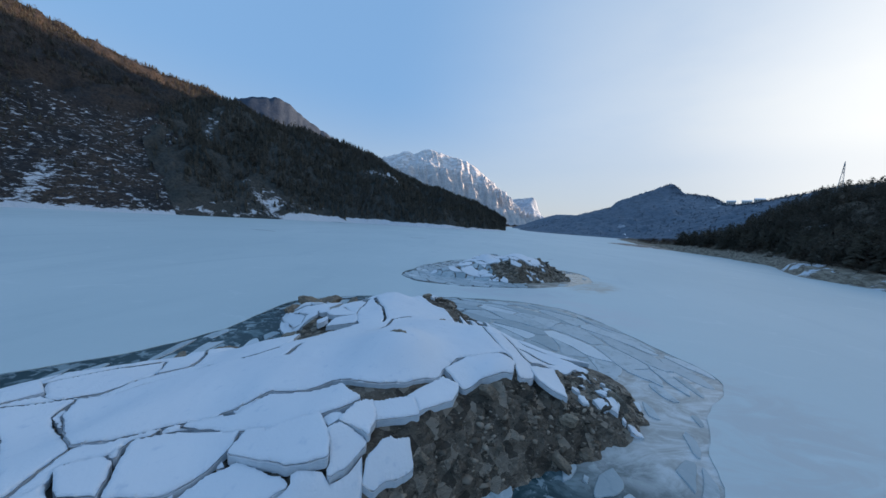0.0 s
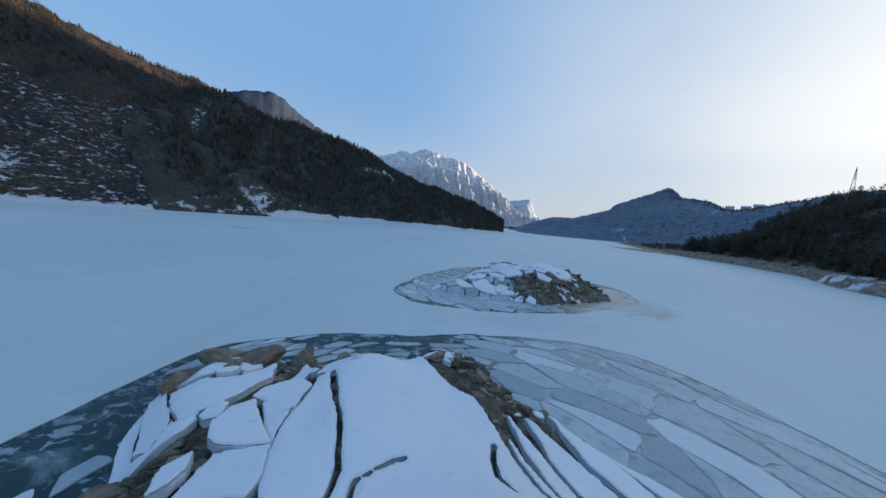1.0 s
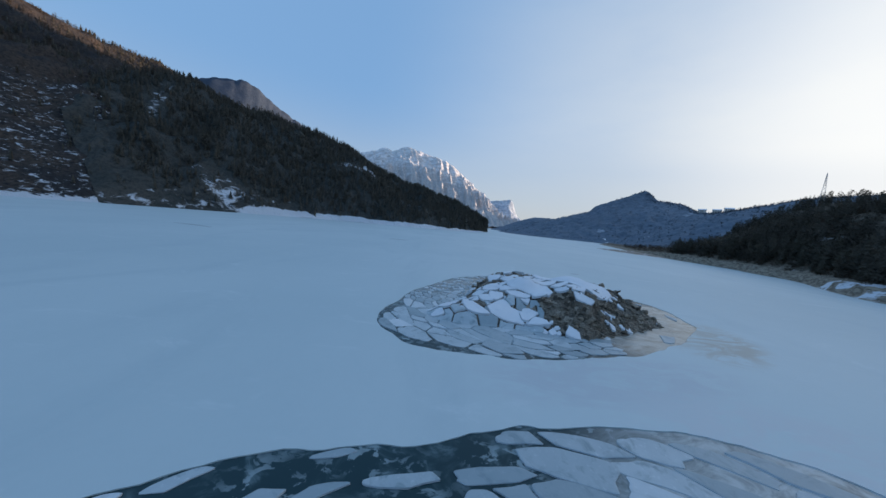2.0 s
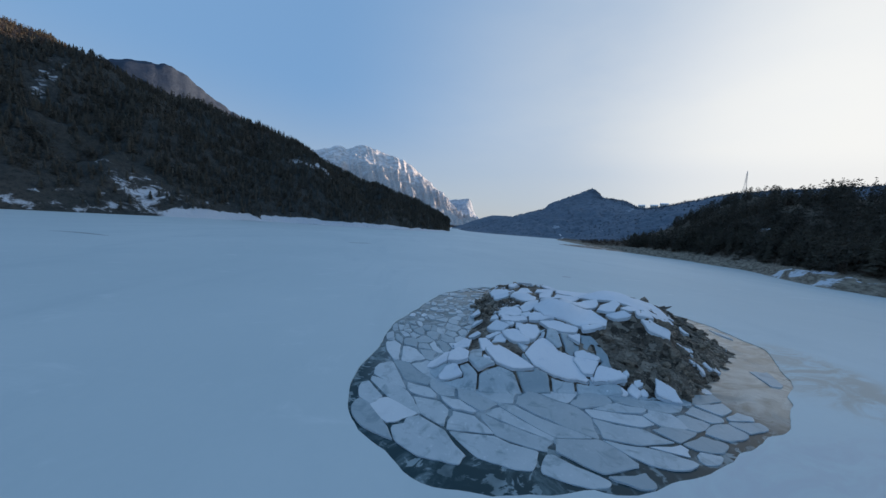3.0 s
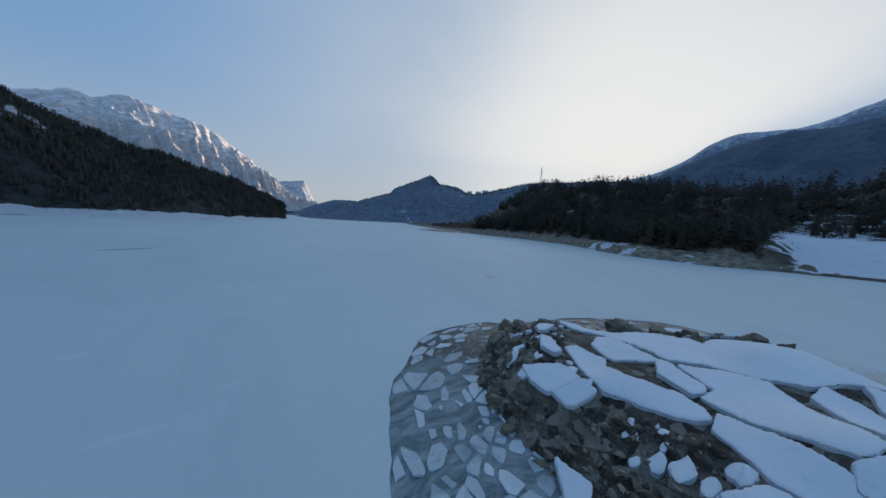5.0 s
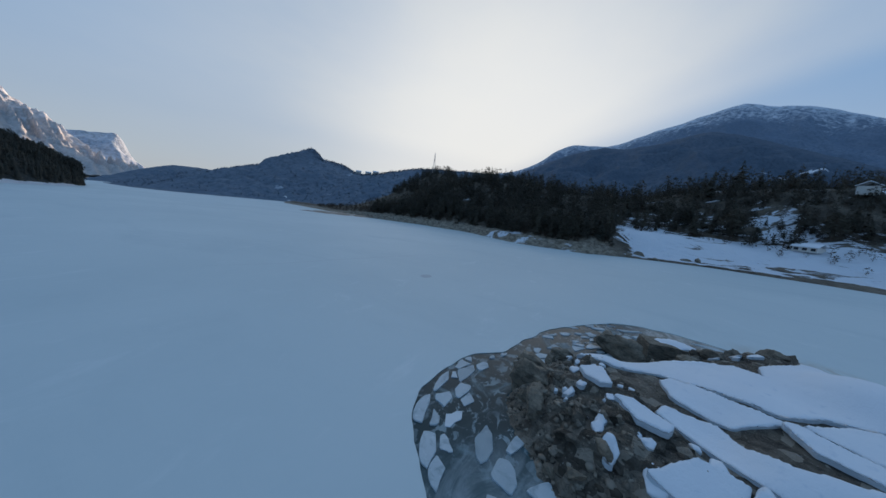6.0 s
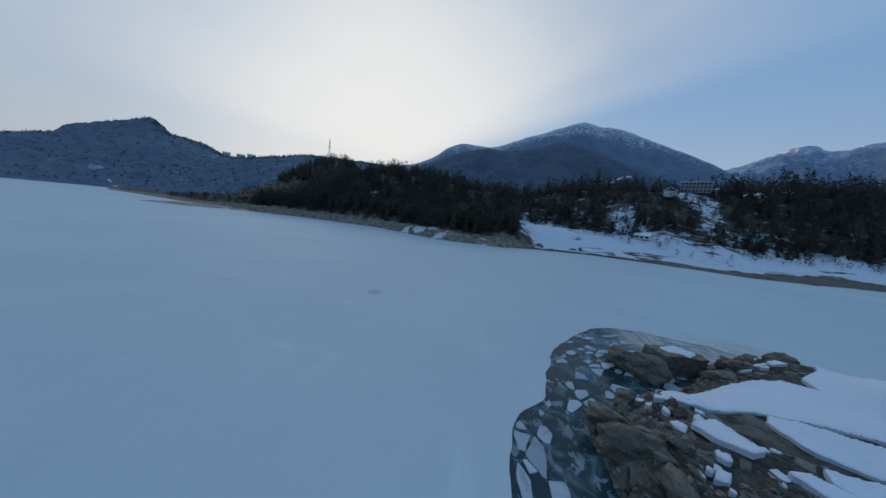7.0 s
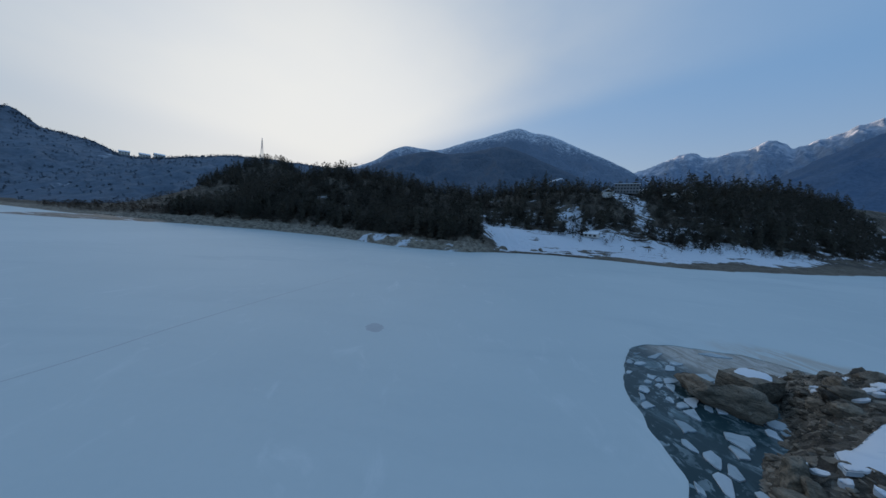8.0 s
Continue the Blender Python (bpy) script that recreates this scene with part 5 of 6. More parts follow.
# woods and snow of the broad mountain, tinted blue in place of haze
BROAD = slope_material("hazed_broad_slope", (0.135, 0.19, 0.265), (0.17, 0.225, 0.30), (0.54, 0.60, 0.68), scale=0.006, lo=0.47, hi=0.76, bump=3, grain=0.85, fine=7)
# range rock and snow: low contrast and blue, haze painted into the colours
RANGE = slope_material("hazed_range_rock", (0.20, 0.28, 0.39), (0.26, 0.33, 0.43), (0.48, 0.54, 0.64), scale=0.003, streak=(1, 1, 0.6), lo=0.44, hi=0.70, bump=12, grain=0.7, fine=4)
# shoulder wood: a darker tone with the same haze blue painted in
HAZED_SHOULDER = slope_material("hazed_shoulder_wood", (0.082, 0.118, 0.165), (0.102, 0.138, 0.185), scale=0.006, lo=0.54, hi=0.78, bump=3, grain=0.75, fine=6)
# dome: shade and haze put into a dark blue base, against the warm sun
DOME = slope_material("dimmed_dome_slope", (0.058, 0.082, 0.122), (0.072, 0.094, 0.13), scale=0.008, lo=0.6, hi=0.85, bump=3, grain=0.8, fine=5)
# flank wood, its strong blue painted in for the haze before it
HAZE_BLUE_WOOD = slope_material("haze_blue_wood", (0.085, 0.145, 0.235), (0.11, 0.17, 0.26), scale=0.006, lo=0.54, hi=0.78, bump=3, grain=0.8, fine=5)
# rock at the valley's end, paled and blued in colour to show haze
DISTANT = slope_material("hazed_distant_rock", (0.38, 0.46, 0.56), (0.46, 0.53, 0.61), (0.66, 0.71, 0.78), scale=0.003, lo=0.4, hi=0.7, bump=20)

left_high = Mountain([(-560, -60), (-450, 150), (-395, 250), (-325, 322), (-285, 390), (-255, 500), (-220, 620)],
                     from_eye(START, [(-80, 19.5, 900), (-68, 20.2, 960), (-59.2, 19.6, 1000), (-53.8, 18.3, 1020), (-49.2, 17.4, 1030), (-46.5, 16.8, 1040), (-43.5, 16.6, 1060), (-39.5, 15.6, 1080), (-32, 12, 1100)]), 36, 61, power=0.92)
left_high.build("mountain_left_bank", "steep brown larch mountainside with patches of snow", BROWN,
                lambda u, v, p: 0.495 - 0.36 * step(0.26, 0.55, v + 0.12 * fbm(u * 18, v * 6, 3, 15)) + 0.5 * step(0.012, 0.006, v) + 0.12 * step(0.012, 0.004, np.abs(u - 0.462 - 0.2 * v)) * step(0.14, 0.1, v) + 0.34 * step(1.2, 0.6, np.hypot((u - 0.62) / 0.035, (v - 0.955) / 0.02)))
left_ridge = Mountain([(-320, 330), (-252, 420), (-165, 498), (-60, 526), (10, 560), (80, 640), (122, 740)],
                      from_eye(START, [(-50, 9.0, 620), (-45.5, 14.0, 720), (-40.2, 15.8, 760), (-37.3, 15.0, 770), (-32.6, 14.1, 770), (-25.5, 13.0, 750), (-18.5, 11.6, 750), (-13, 8.3, 760), (-6.2, 6.2, 770), (4.1, 2.9, 780), (9.3, -0.6, 770)]), 30, 67, power=0.9)
crag = lambda u, v: step(1.25, 0.7, np.hypot((u - 0.172) / 0.035, (v - 0.15) / 0.11))
scar = lambda u, v: step(1.2, 0.5, np.hypot((u - 0.54) / 0.10, (v - 0.46 - 0.25 * (u - 0.54)) / 0.06))
gully = lambda u, v: step(0.022, 0.006, np.abs(u - 0.163 - 0.3 * (v - 0.69))) * step(0.5, 0.62, v) * step(0.86, 0.78, v)
beach = lambda u, v: step(0.028, 0.02, v + 0.012 * fbm(u * 40, v * 0, 3, 5)) * step(0.17, 0.22, u)
left_ridge.build("mountain_wooded_ridge", "dark spruce-wooded ridge running down to the frozen lake", WOODED,
                 lambda u, v, p: 0.36 + 0.17 * step(0.18, 0.04, v) * step(0.34, 0.2, u) + 0.7 * beach(u, v) + 0.11 * crag(u, v) + 0.21 * scar(u, v) + 0.2 * gully(u, v))
left_ridge.wood("wood_left_ridge", "dense dark spruce wood on the ridge", FAR_CONIFERS, NEEDLES_FAR, 7500, 1, (8, 13),
                lambda u, v, p: (1 - beach(u, v)) * step(0.008, 0.03, v) * (1 - 0.9 * crag(u, v)) * (1 - 0.75 * scar(u, v)) * (1 - 0.7 * gully(u, v)) * step(0.0, 0.26, u + 0.16 * fbm(u * 30, v * 8, 4, 12)))
left_high.wood("wood_left_bank", "bare brown larches scattered over the mountainside", BARE_TREES, TWIGS_FAR, 3800, 2, (5, 9), lambda u, v, p: 0.12 + 0.8 * step(0.3, 0.6, v))
left_high.wood("wood_left_bank_spruces", "scattered dark spruces on the mountainside", FAR_CONIFERS, NEEDLES_FAR, 3600, 3, (6, 11), lambda u, v, p: 0.75 * step(0.02, 0.05, v) * np.maximum(step(0.45, 0.65, vn(u * 14, v * 9, 6)), step(0.5, 0.8, u)))
back_dome = Mountain(from_eye(START, [(-46, 2, 1000), (-35, 2, 1000), (-25, 2, 1000), (-16, 2, 1000)]),
                     from_eye(START, [(-43, 14.5, 1280), (-39, 16.3, 1280), (-36.2, 17.3, 1280), (-33.6, 17.8, 1280), (-31.8, 17.3, 1280), (-28.8, 15.4, 1280), (-25.5, 13.8, 1280), (-19, 10, 1280)]), 16, 71, 90, 40, 1.2)
back_dome.build("mountain_dome", "rounded wooded mountain, darkened and blued in its colour for shade", DOME, lambda u, v, p: 0.42 + 0 * u)
peak = Mountain(from_eye(START, [(-24, 0, 2600), (-12, 0, 2600), (-2, 0, 2600), (9, -0.2, 2600), (16, -0.2, 2700)]),
                from_eye(START, [(-24, 7, 4000), (-18, 9.6, 4000), (-15.3, 11.1, 4000), (-13.4, 11.6, 4000), (-11.5, 12.4, 4000), (-9.2, 12.3, 4000), (-7, 13.4, 4000), (-5.2, 12.9, 4000), (-2.1, 12.2, 4000), (1, 11.4, 4000), (3.7, 9.7, 4000),
                                 (7.2, 7.1, 4000), (10.1, 4.7, 4000), (12.5, 2.3, 4000), (14.5, 0.7, 4000)]), 150, 77, 260, 110, 1.15, 0.012, 85)
peak.build("mountain_snowy_peak", "jagged snow-streaked limestone mountain with sunlit summit", ALPINE, lambda u, v, p: 0.24 + 0.26 * step(0.15, 0.8, v))
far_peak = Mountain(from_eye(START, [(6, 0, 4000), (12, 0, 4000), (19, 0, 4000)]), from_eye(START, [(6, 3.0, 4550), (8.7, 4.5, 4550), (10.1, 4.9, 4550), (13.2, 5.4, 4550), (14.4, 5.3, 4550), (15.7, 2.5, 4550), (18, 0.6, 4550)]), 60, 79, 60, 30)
far_peak.build("mountain_far", "distant mountain at the valley's end, hazed pale blue in its colour", DISTANT, lambda u, v, p: 0.5 + 0 * u)
low_hill = Mountain(from_eye(START, [(10.5, -0.7, 1500), (16, -0.7, 1500), (23, -0.7, 1500), (32, -0.7, 1500)]), from_eye(START, [(11.5, -0.4, 1900), (15, 1.3, 1900), (18.5, 2.5, 1900), (21.5, 2.6, 1900), (24.5, 2.5, 1900), (33, 2.4, 1900)]), 18, 83, 80, 30)
low_hill.build("hill_far_shore", "low wooded hill across the lake, haze in its colour", HAZY, lambda u, v, p: 0.36 + 0 * u, "hill")
hills = Mountain([(250, 1250), (215, 950), (250, 810), (385, 730), (345, 600), (320, 500), (340, 420)],
                 from_eye((-10, 79, 13), [(20.4, -0.6, 1340), (22.4, 1.2, 1320), (24.2, 2.7, 1300), (25.9, 3.4, 1290), (28.9, 4.4, 1280), (30.5, 4.5, 1270), (32, 4.1, 1260), (33.2, 4.6, 1250), (34.5, 5.7, 1240), (35.7, 7.4, 1230), (36.6, 8.3, 1225), (37.4, 8.3, 1225), (38.1, 7.7, 1220),
                                          (39, 6.9, 1200), (40.9, 6.6, 1160), (42.4, 6.3, 1110), (44.5, 5.3, 1040), (47.3, 5.5, 980), (50.1, 6.2, 920), (52.4, 6.8, 880), (55, 7.4, 850), (60, 7.8, 830), (72, 7.8, 830)]),
                 13, 87, 260, 60, 1.15, 0.012)


def bearing(p):
    return np.degrees(np.arctan2(p[..., 0] + 10, p[..., 1] - 79))


def clearing(p, v, a, wide, v0, tall, seed):
    """1 in a ragged clearing on the hillside, at a bearing and a height."""
    return step(1.0, 0.6, np.hypot((bearing(p) - a) / wide, (v - v0) / tall) + 0.5 * fbm(p[..., 0] * 0.02, p[..., 1] * 0.02 + v * 9, 4, seed))


CLEARINGS = ((43.4, 1.3, 0.9, 0.045, 1), (28.4, 0.9, 0.75, 0.12, 2), (33.6, 1.0, 0.05, 0.05, 3), (51.5, 0.8, 0.42, 0.04, 4), (55.5, 1.1, 0.84, 0.05, 5), (38.6, 1.6, 0.26, 0.035, 6), (31.6, 1.4, 0.3, 0.03, 7))
open_ground = lambda v, p: np.max([clearing(p, v, *row) for row in CLEARINGS], axis=0)
hills.build("hill_right_bank", "wooded hills with snowy clearings, hazed blue-grey in their colour", HAZY, lambda u, v, p: 0.28 + 0.6 * step(0.025, 0.0, v) + 0.27 * open_ground(v, p), "hill")
hills.wood("wood_right_hills", "distant woods on the hills", TINY_TREES, NEEDLES_HAZED, 5000, 5, (3, 5.2), lambda u, v, p: (0.10 + 0.9 * step(0.9, 0.98, v)) * step(0.03, 0.06, v) * (1 - open_ground(v, p)))
broad = Mountain(from_eye(END, [(52, 0, 1500), (75, 1, 1500), (95, 3, 1500), (115, 3, 1500), (135, 3, 1500)]),
                 from_eye(END, [(55, 3.5, 2400), (61, 6.0, 2400), (68.2, 7.4, 2400), (76, 8.6, 2400), (80.4, 10.5, 2400), (83.2, 12.5, 2400), (86.1, 13.6, 2400), (89.6, 13.4, 2400), (92.8, 13.7, 2400), (98.8, 15.6, 2400), (103.4, 17.0, 2400), (107.6, 17.9, 2400),
                                (110.6, 17.1, 2400), (113.4, 16.6, 2400), (117.4, 15.0, 2400), (122.3, 12.8, 2400), (126.6, 10.6, 2400), (130.2, 8.0, 2400), (135, 4.5, 2400)]), 60, 91, 240, 80, 1.0, 0.01)
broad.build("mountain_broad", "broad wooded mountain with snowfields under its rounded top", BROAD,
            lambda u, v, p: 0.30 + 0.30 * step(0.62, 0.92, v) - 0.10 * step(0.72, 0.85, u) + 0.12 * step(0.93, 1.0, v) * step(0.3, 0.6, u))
shoulder = Mountain(from_eye(END, [(60, 0, 1050), (80, 1, 1000), (100, 3, 950), (118, 3, 950), (132, 3, 1000)]),
                    from_eye(END, [(60, 3.0, 1700), (70, 6.4, 1700), (76.4, 7.9, 1700), (81, 10.0, 1700), (85.7, 11.9, 1700), (90.2, 13.0, 1700), (94.7, 13.0, 1700), (98.8, 13.6, 1700), (103.5, 14.7, 1700), (106.7, 14.5, 1700), (110.2, 13.2, 1700), (114.4, 11.4, 1700),
                                   (119.8, 9.2, 1700), (126, 6.5, 1700), (132, 3.6, 1700)]), 45, 92, 220, 60, 1.0, 0.012)
shoulder.build("mountain_shoulder", "wooded shoulder of the broad mountain, hazed blue in its colour", HAZED_SHOULDER, lambda u, v, p: 0.26 + 0.4 * step(0.012, 0.005, np.hypot((u - 0.62) * 0.8, v - 0.62)) + 0.45 * step(0.05, 0.02, np.hypot((u - 0.74) * 0.7, (v - 0.5) * 2)))
# added ridge, hidden from view, that keeps the low sun off the slopes
screen = Mountain(from_eye(END, [(54, 0, 2900), (70, 1, 2900), (90, 3, 3300), (110, 3, 3600), (126, 3, 4600)]),
                  from_eye(END, [(54, 2.0, 3300), (60, 5.6, 3300), (68, 7.2, 3300), (76, 8.4, 3500), (84, 11, 3800), (92, 12, 4100), (104, 12, 4300), (110, 12, 4500), (116, 10.5, 4900), (121, 8.6, 5400), (126, 6.5, 5700)]), 60, 93, 120, 30)
screen.build("mountain_sunward", "unseen ridge added behind the broad mountain to block the sun", HAZY, lambda u, v, p: 0.3 + 0 * u)
range_ = Mountain(from_eye(END, [(118, 2, 3000), (130, 2, 3000), (145, 2, 3000), (165, 2, 3000)]),
                  from_eye(END, [(121, 7.5, 4200), (128.8, 10.8, 4200), (134.2, 12.7, 4200), (136.2, 11.8, 4200), (138.5, 12.6, 4200), (140.3, 12.8, 4200), (142.3, 13.7, 4200), (144.2, 12.4, 4200), (145.8, 13.1, 4200), (147.8, 13.7, 4200), (150.5, 14.4, 4200), (166, 14, 4200)]),
                  140, 95, 260, 90, 1.1, 0.02, 70)
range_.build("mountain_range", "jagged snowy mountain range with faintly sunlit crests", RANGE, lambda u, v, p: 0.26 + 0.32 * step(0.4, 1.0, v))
flank = Mountain(from_eye(END, [(132, 3, 1700), (142, 3, 1700), (152, 3, 1700), (168, 3, 1700)]), from_eye(END, [(136, 6, 2500), (142.3, 8.3, 2500), (146.5, 11.0, 2500), (150.7, 13.1, 2500), (157, 15.5, 2500), (168, 16, 2500)]), 60, 99, 90, 40)
flank.build("mountain_flank", "wooded mountain flank with haze painted in as dark blue", HAZE_BLUE_WOOD, lambda u, v, p: 0.2 + 0 * u)

# ---- right bank ----
SHORE_Y = np.array([-900, -400, -220, -140, -60, -30, 3, 20, 37, 67, 97, 120, 150, 205, 245, 300, 340, 410, 520, 620, 720.0])
SHORE_X = np.array([340, 240, 186, 168, 151, 146, 143, 153, 162, 169, 163, 151, 156, 194, 210, 216, 223, 245, 290, 330, 395.0])


def shore_x(y):
    y = np.asarray(y, float)
    return np.interp(y, SHORE_Y, SHORE_X) + 5.0 * fbm(y * 0.03, y * 0 + 1.5, 4, 13) + 1.5 * fbm(y * 0.2, y * 0 + 4.5, 3, 14)


def land_z(x, y):
    x, y = np.asarray(x, float), np.asarray(y, float)
    d = x - shore_x(y)
    terrace = np.interp(y, [-900, -300, -120, -60, -20, 40, 90, 150, 230, 330, 390, 500], [84, 74, 57, 51, 50, 46, 34, 28, 26, 17, 5, 5])
    hump = 34 * np.exp(-((x - 262) / 70) ** 2 - ((y - 232) / 66) ** 2) * step(4, 60, d) + 66 * np.exp(-((x - 455) / 95) ** 2 - ((y - 375) / 75) ** 2)
    steep = step(92, 118, y) * step(420, 300, y)
    rise = np.interp(y, [-300, -100, -20, 40, 70, 100, 125], [7, 8, 9, 10, 13, 13, 2.5])
    start = np.interp(y, [-100, -30, 10, 35, 50], [9, 16, 18, 9, 4])
    bank = np.where(d > 0, (0.7 + 3.3 * steep) * step(0, 5, d) + rise * step(0, 1, (d - start) / np.interp(y, [60, 120], [42, 18])), d * 0.3 - 0.2)
    z = bank + (terrace - rise + 2.5) * step(44, 126, d) + hump
    z += fbm(x * 0.05, y * 0.05, 5, 17) * 2.2 * step(4, 60, d) + (fbm(x * 0.25, y * 0.25, 4, 18, True)) * (0.5 + 1.1 * steep) * step(0.5, 4, d)
    return z


def right_bank():
    t = np.concatenate([np.linspace(-8, 45, 75), np.linspace(46.5, 420, 90)])
    ys = np.concatenate([np.linspace(-880, -330, 60), np.linspace(-325, 345, 360), np.linspace(350, 710, 70)])
    d, y = np.meshgrid(t, ys, indexing="ij")
    x = shore_x(y) + d
    z = land_z(x, y)
    s = Shade("bank_ground", 0.85, 0.25)
    c = s.mix(s.ramp(s.noise(0.08, 8, None, 0.65), 0.4, 0.62), (0.075, 0.062, 0.048), (0.17, 0.14, 0.108))
    c = s.mix(s.ramp(s.noise(0.7, 8, (1, 1, 3), 0.7), 0.45, 0.7), c, (0.06, 0.05, 0.04))
    rocky = s.mix(s.ramp(s.noise(0.35, 8, (1, 1, 2.5), 0.7, 0.6), 0.35, 0.65), (0.13, 0.105, 0.08), (0.36, 0.31, 0.245))
    c = s.mix(s.attr("shore"), c, rocky)
    patch = s.math("ADD", s.noise(0.07, 9, (2.2, 0.6, 1), 0.66, 0.8), s.math("SUBTRACT", s.attr("snow"), 0.5))
    c = s.mix(s.ramp(patch, 0.5, 0.56), c, (0.68, 0.72, 0.78))
    m = s.done(c, s.noise(0.9, 8, None, 0.7), 0.8, 0.5)
    me = mesh_of("bank", np.stack([x, y, z], -1).reshape(-1, 3), grid_faces(len(t), len(ys))[:, ::-1], [m])
    uneven = fbm(x * 0.03, y * 0.03, 4, 33)
    flat = step(112, 92, y + 22 * uneven) * step(2, 6, d) * step(66, 44, d + 18 * uneven) * step(-230, -120, y + 60 * fbm(x * 0.012, y * 0.012, 3, 34))
    mud = step(48, 28, y) * step(26, 14, d + 14 * uneven)
    point = step(190, 175, y) * step(120, 135, y) * step(16, 8, d)
    snow = 0.40 - 0.05 * step(95, 120, y) + 0.24 * flat - 0.30 * mud + 0.13 * step(1.25, 0.75, np.hypot((x - 236) / 16, (y - 20) / 11)) + 0.16 * step(1.2, 0.8, np.hypot((x - 258) / 27, (y + 44) / 17)) + 0.15 * point + 0.09 * step(36, 50, d) * step(95, 70, d) * step(108, 90, y)
    give(me, "shore", np.maximum(step(17, 8, d + 5 * uneven) * step(95, 112, y), 0.35 * mud))
    give(me, "snow", np.clip(snow, 0, 1))
    return tagged(new("ground_right_bank", me), "snowy rocky shore rising to wooded terraces", "shore", kind="structure")


right_bank()


def bank_trees():
    rng = random.Random(77)
    single, rest, shrubs = 0, [], []
    pick = np.random.RandomState(78)
    ys = pick.uniform(-470, 480, 34000)
    ds = 8 + 260 * pick.rand(34000) ** 1.5
    xs = shore_x(ys) + ds
    zs, thin = land_z(xs, ys) - 0.2, vn(xs * 0.02, ys * 0.02, 8)
    clear = np.where(ys > 106, ds < 9 + 5 * vn(ys * 0.1, ys * 0, 3), ds < 44 + 16 * vn(ys * 0.05, ys * 0, 4))
    lawn = (np.hypot((xs - 258) / 20, (ys + 44) / 12) < 1) | ((ys > 335) & (zs < 34)) | (np.hypot((xs - 236) / 9, (ys - 20) / 6) < 1)
    ok = ~clear & ~lawn & ~((ys <= 100) & (thin < 0.16) & (ds < 150)) & (pick.rand(34000) > 0.45)
    for x, y, z, d in zip(xs[ok], ys[ok], zs[ok], ds[ok]):
        hill = y > 106
        h = rng.uniform(9, 16) if hill else rng.choice((rng.uniform(4, 8),) * 8 + (rng.uniform(8, 14),) * 8 + (rng.uniform(15, 21),) * 2)
        h *= 1.0 + 0.35 * float(step(-60, -130, y))
        if single < 290 and d < (30 if hill else 78) and -330 < y < 330:
            tree(x, y, z, h, rng.randrange(100000))
            single += 1
        elif len(rest) < 6000:
            rest.append((rng.randrange(8), x, y, z, rng.uniform(0, 6.28), h * rng.uniform(0.85, 1.2), h))
    low = ~np.where(ys > 106, ds < 7, ds < 30 + 20 * thin) & (ds < 140) & (pick.rand(34000) > 0.86)
    for x, y, z in zip(xs[low], ys[low], zs[low]):
        h = rng.uniform(2, 6)
        shrubs.append((rng.randrange(4), x, y, z, rng.uniform(0, 6.28), h * 1.6, h))
    tagged(new("wood_right_bank", joined("wood_right_bank", BANK_TREES, rest, [NEEDLES_FAR])), "dense dark pine and spruce wood", "forest", kind="stuff")
    tagged(new("shrubs_right_bank", joined("shrubs_right_bank", BARE_TREES, shrubs, [TWIGS_FAR])), "bare brown shrubs under the trees", "shrubs", kind="stuff")
    for x, y, h in ((279, 26, 23), (268, 44, 20), (287, 12, 18), (258, -85, 25), (249, -96, 21), (262, -118, 23), (255, -130, 19), (246, -142, 21), (268, -160, 22), (236, -60, 17), (225, 60, 16), (232, 74, 18), (219, 88, 15), (240, 96, 19),
                    (216, -86, 17), (222, -112, 18), (214, -150, 19), (238, -176, 20)):
        tree(x, y, float(land_z(x, y)) - 0.2, h, int(x * 7 + y * 13) + 5000)


bank_trees()

for bx, by, bs, bk in ((175, 73, 3.4, 61), (178, 68, 3.0, 67), (168, 88, 2.6, 85), (171, 94, 3.2, 91), (166, 99, 2.4, 97)):
    boulder(bx, by, float(land_z(bx, by)) - 0.5, bs, bk, "dark rock sticking out of the snowy bank")

# ---- built things ----


def bar(a, b, r, name, parent, material):
    """A square bar from a to b."""
    a, b = Vector(a), Vector(b)
    turn = (b - a).to_track_quat("Z", "Y").to_matrix()
    verts = [tuple(p + turn @ Vector((x * r, y * r, 0))) for p in (a, b) for x, y in ((-1, -1), (1, -1), (1, 1), (-1, 1))]
    faces = [(0, 1, 5, 4), (1, 2, 6, 5), (2, 3, 7, 6), (3, 0, 4, 7), (3, 2, 1, 0), (4, 5, 6, 7)]
    return part(name, mesh_of(name, verts, faces, [material]), parent)


def box(name, size, at, material, parent, label=""):
    x, y, z = (v / 2 for v in size)
    verts = [(at[0] + i * x, at[1] + j * y, at[2] + k * z) for k in (-1, 1) for i, j in ((-1, -1), (1, -1), (1, 1), (-1, 1))]
    return part(name, mesh_of(name, verts, [(0, 1, 5, 4), (1, 2, 6, 5), (2, 3, 7, 6), (3, 0, 4, 7), (3, 2, 1, 0), (4, 5, 6, 7)], [material]), parent, label)


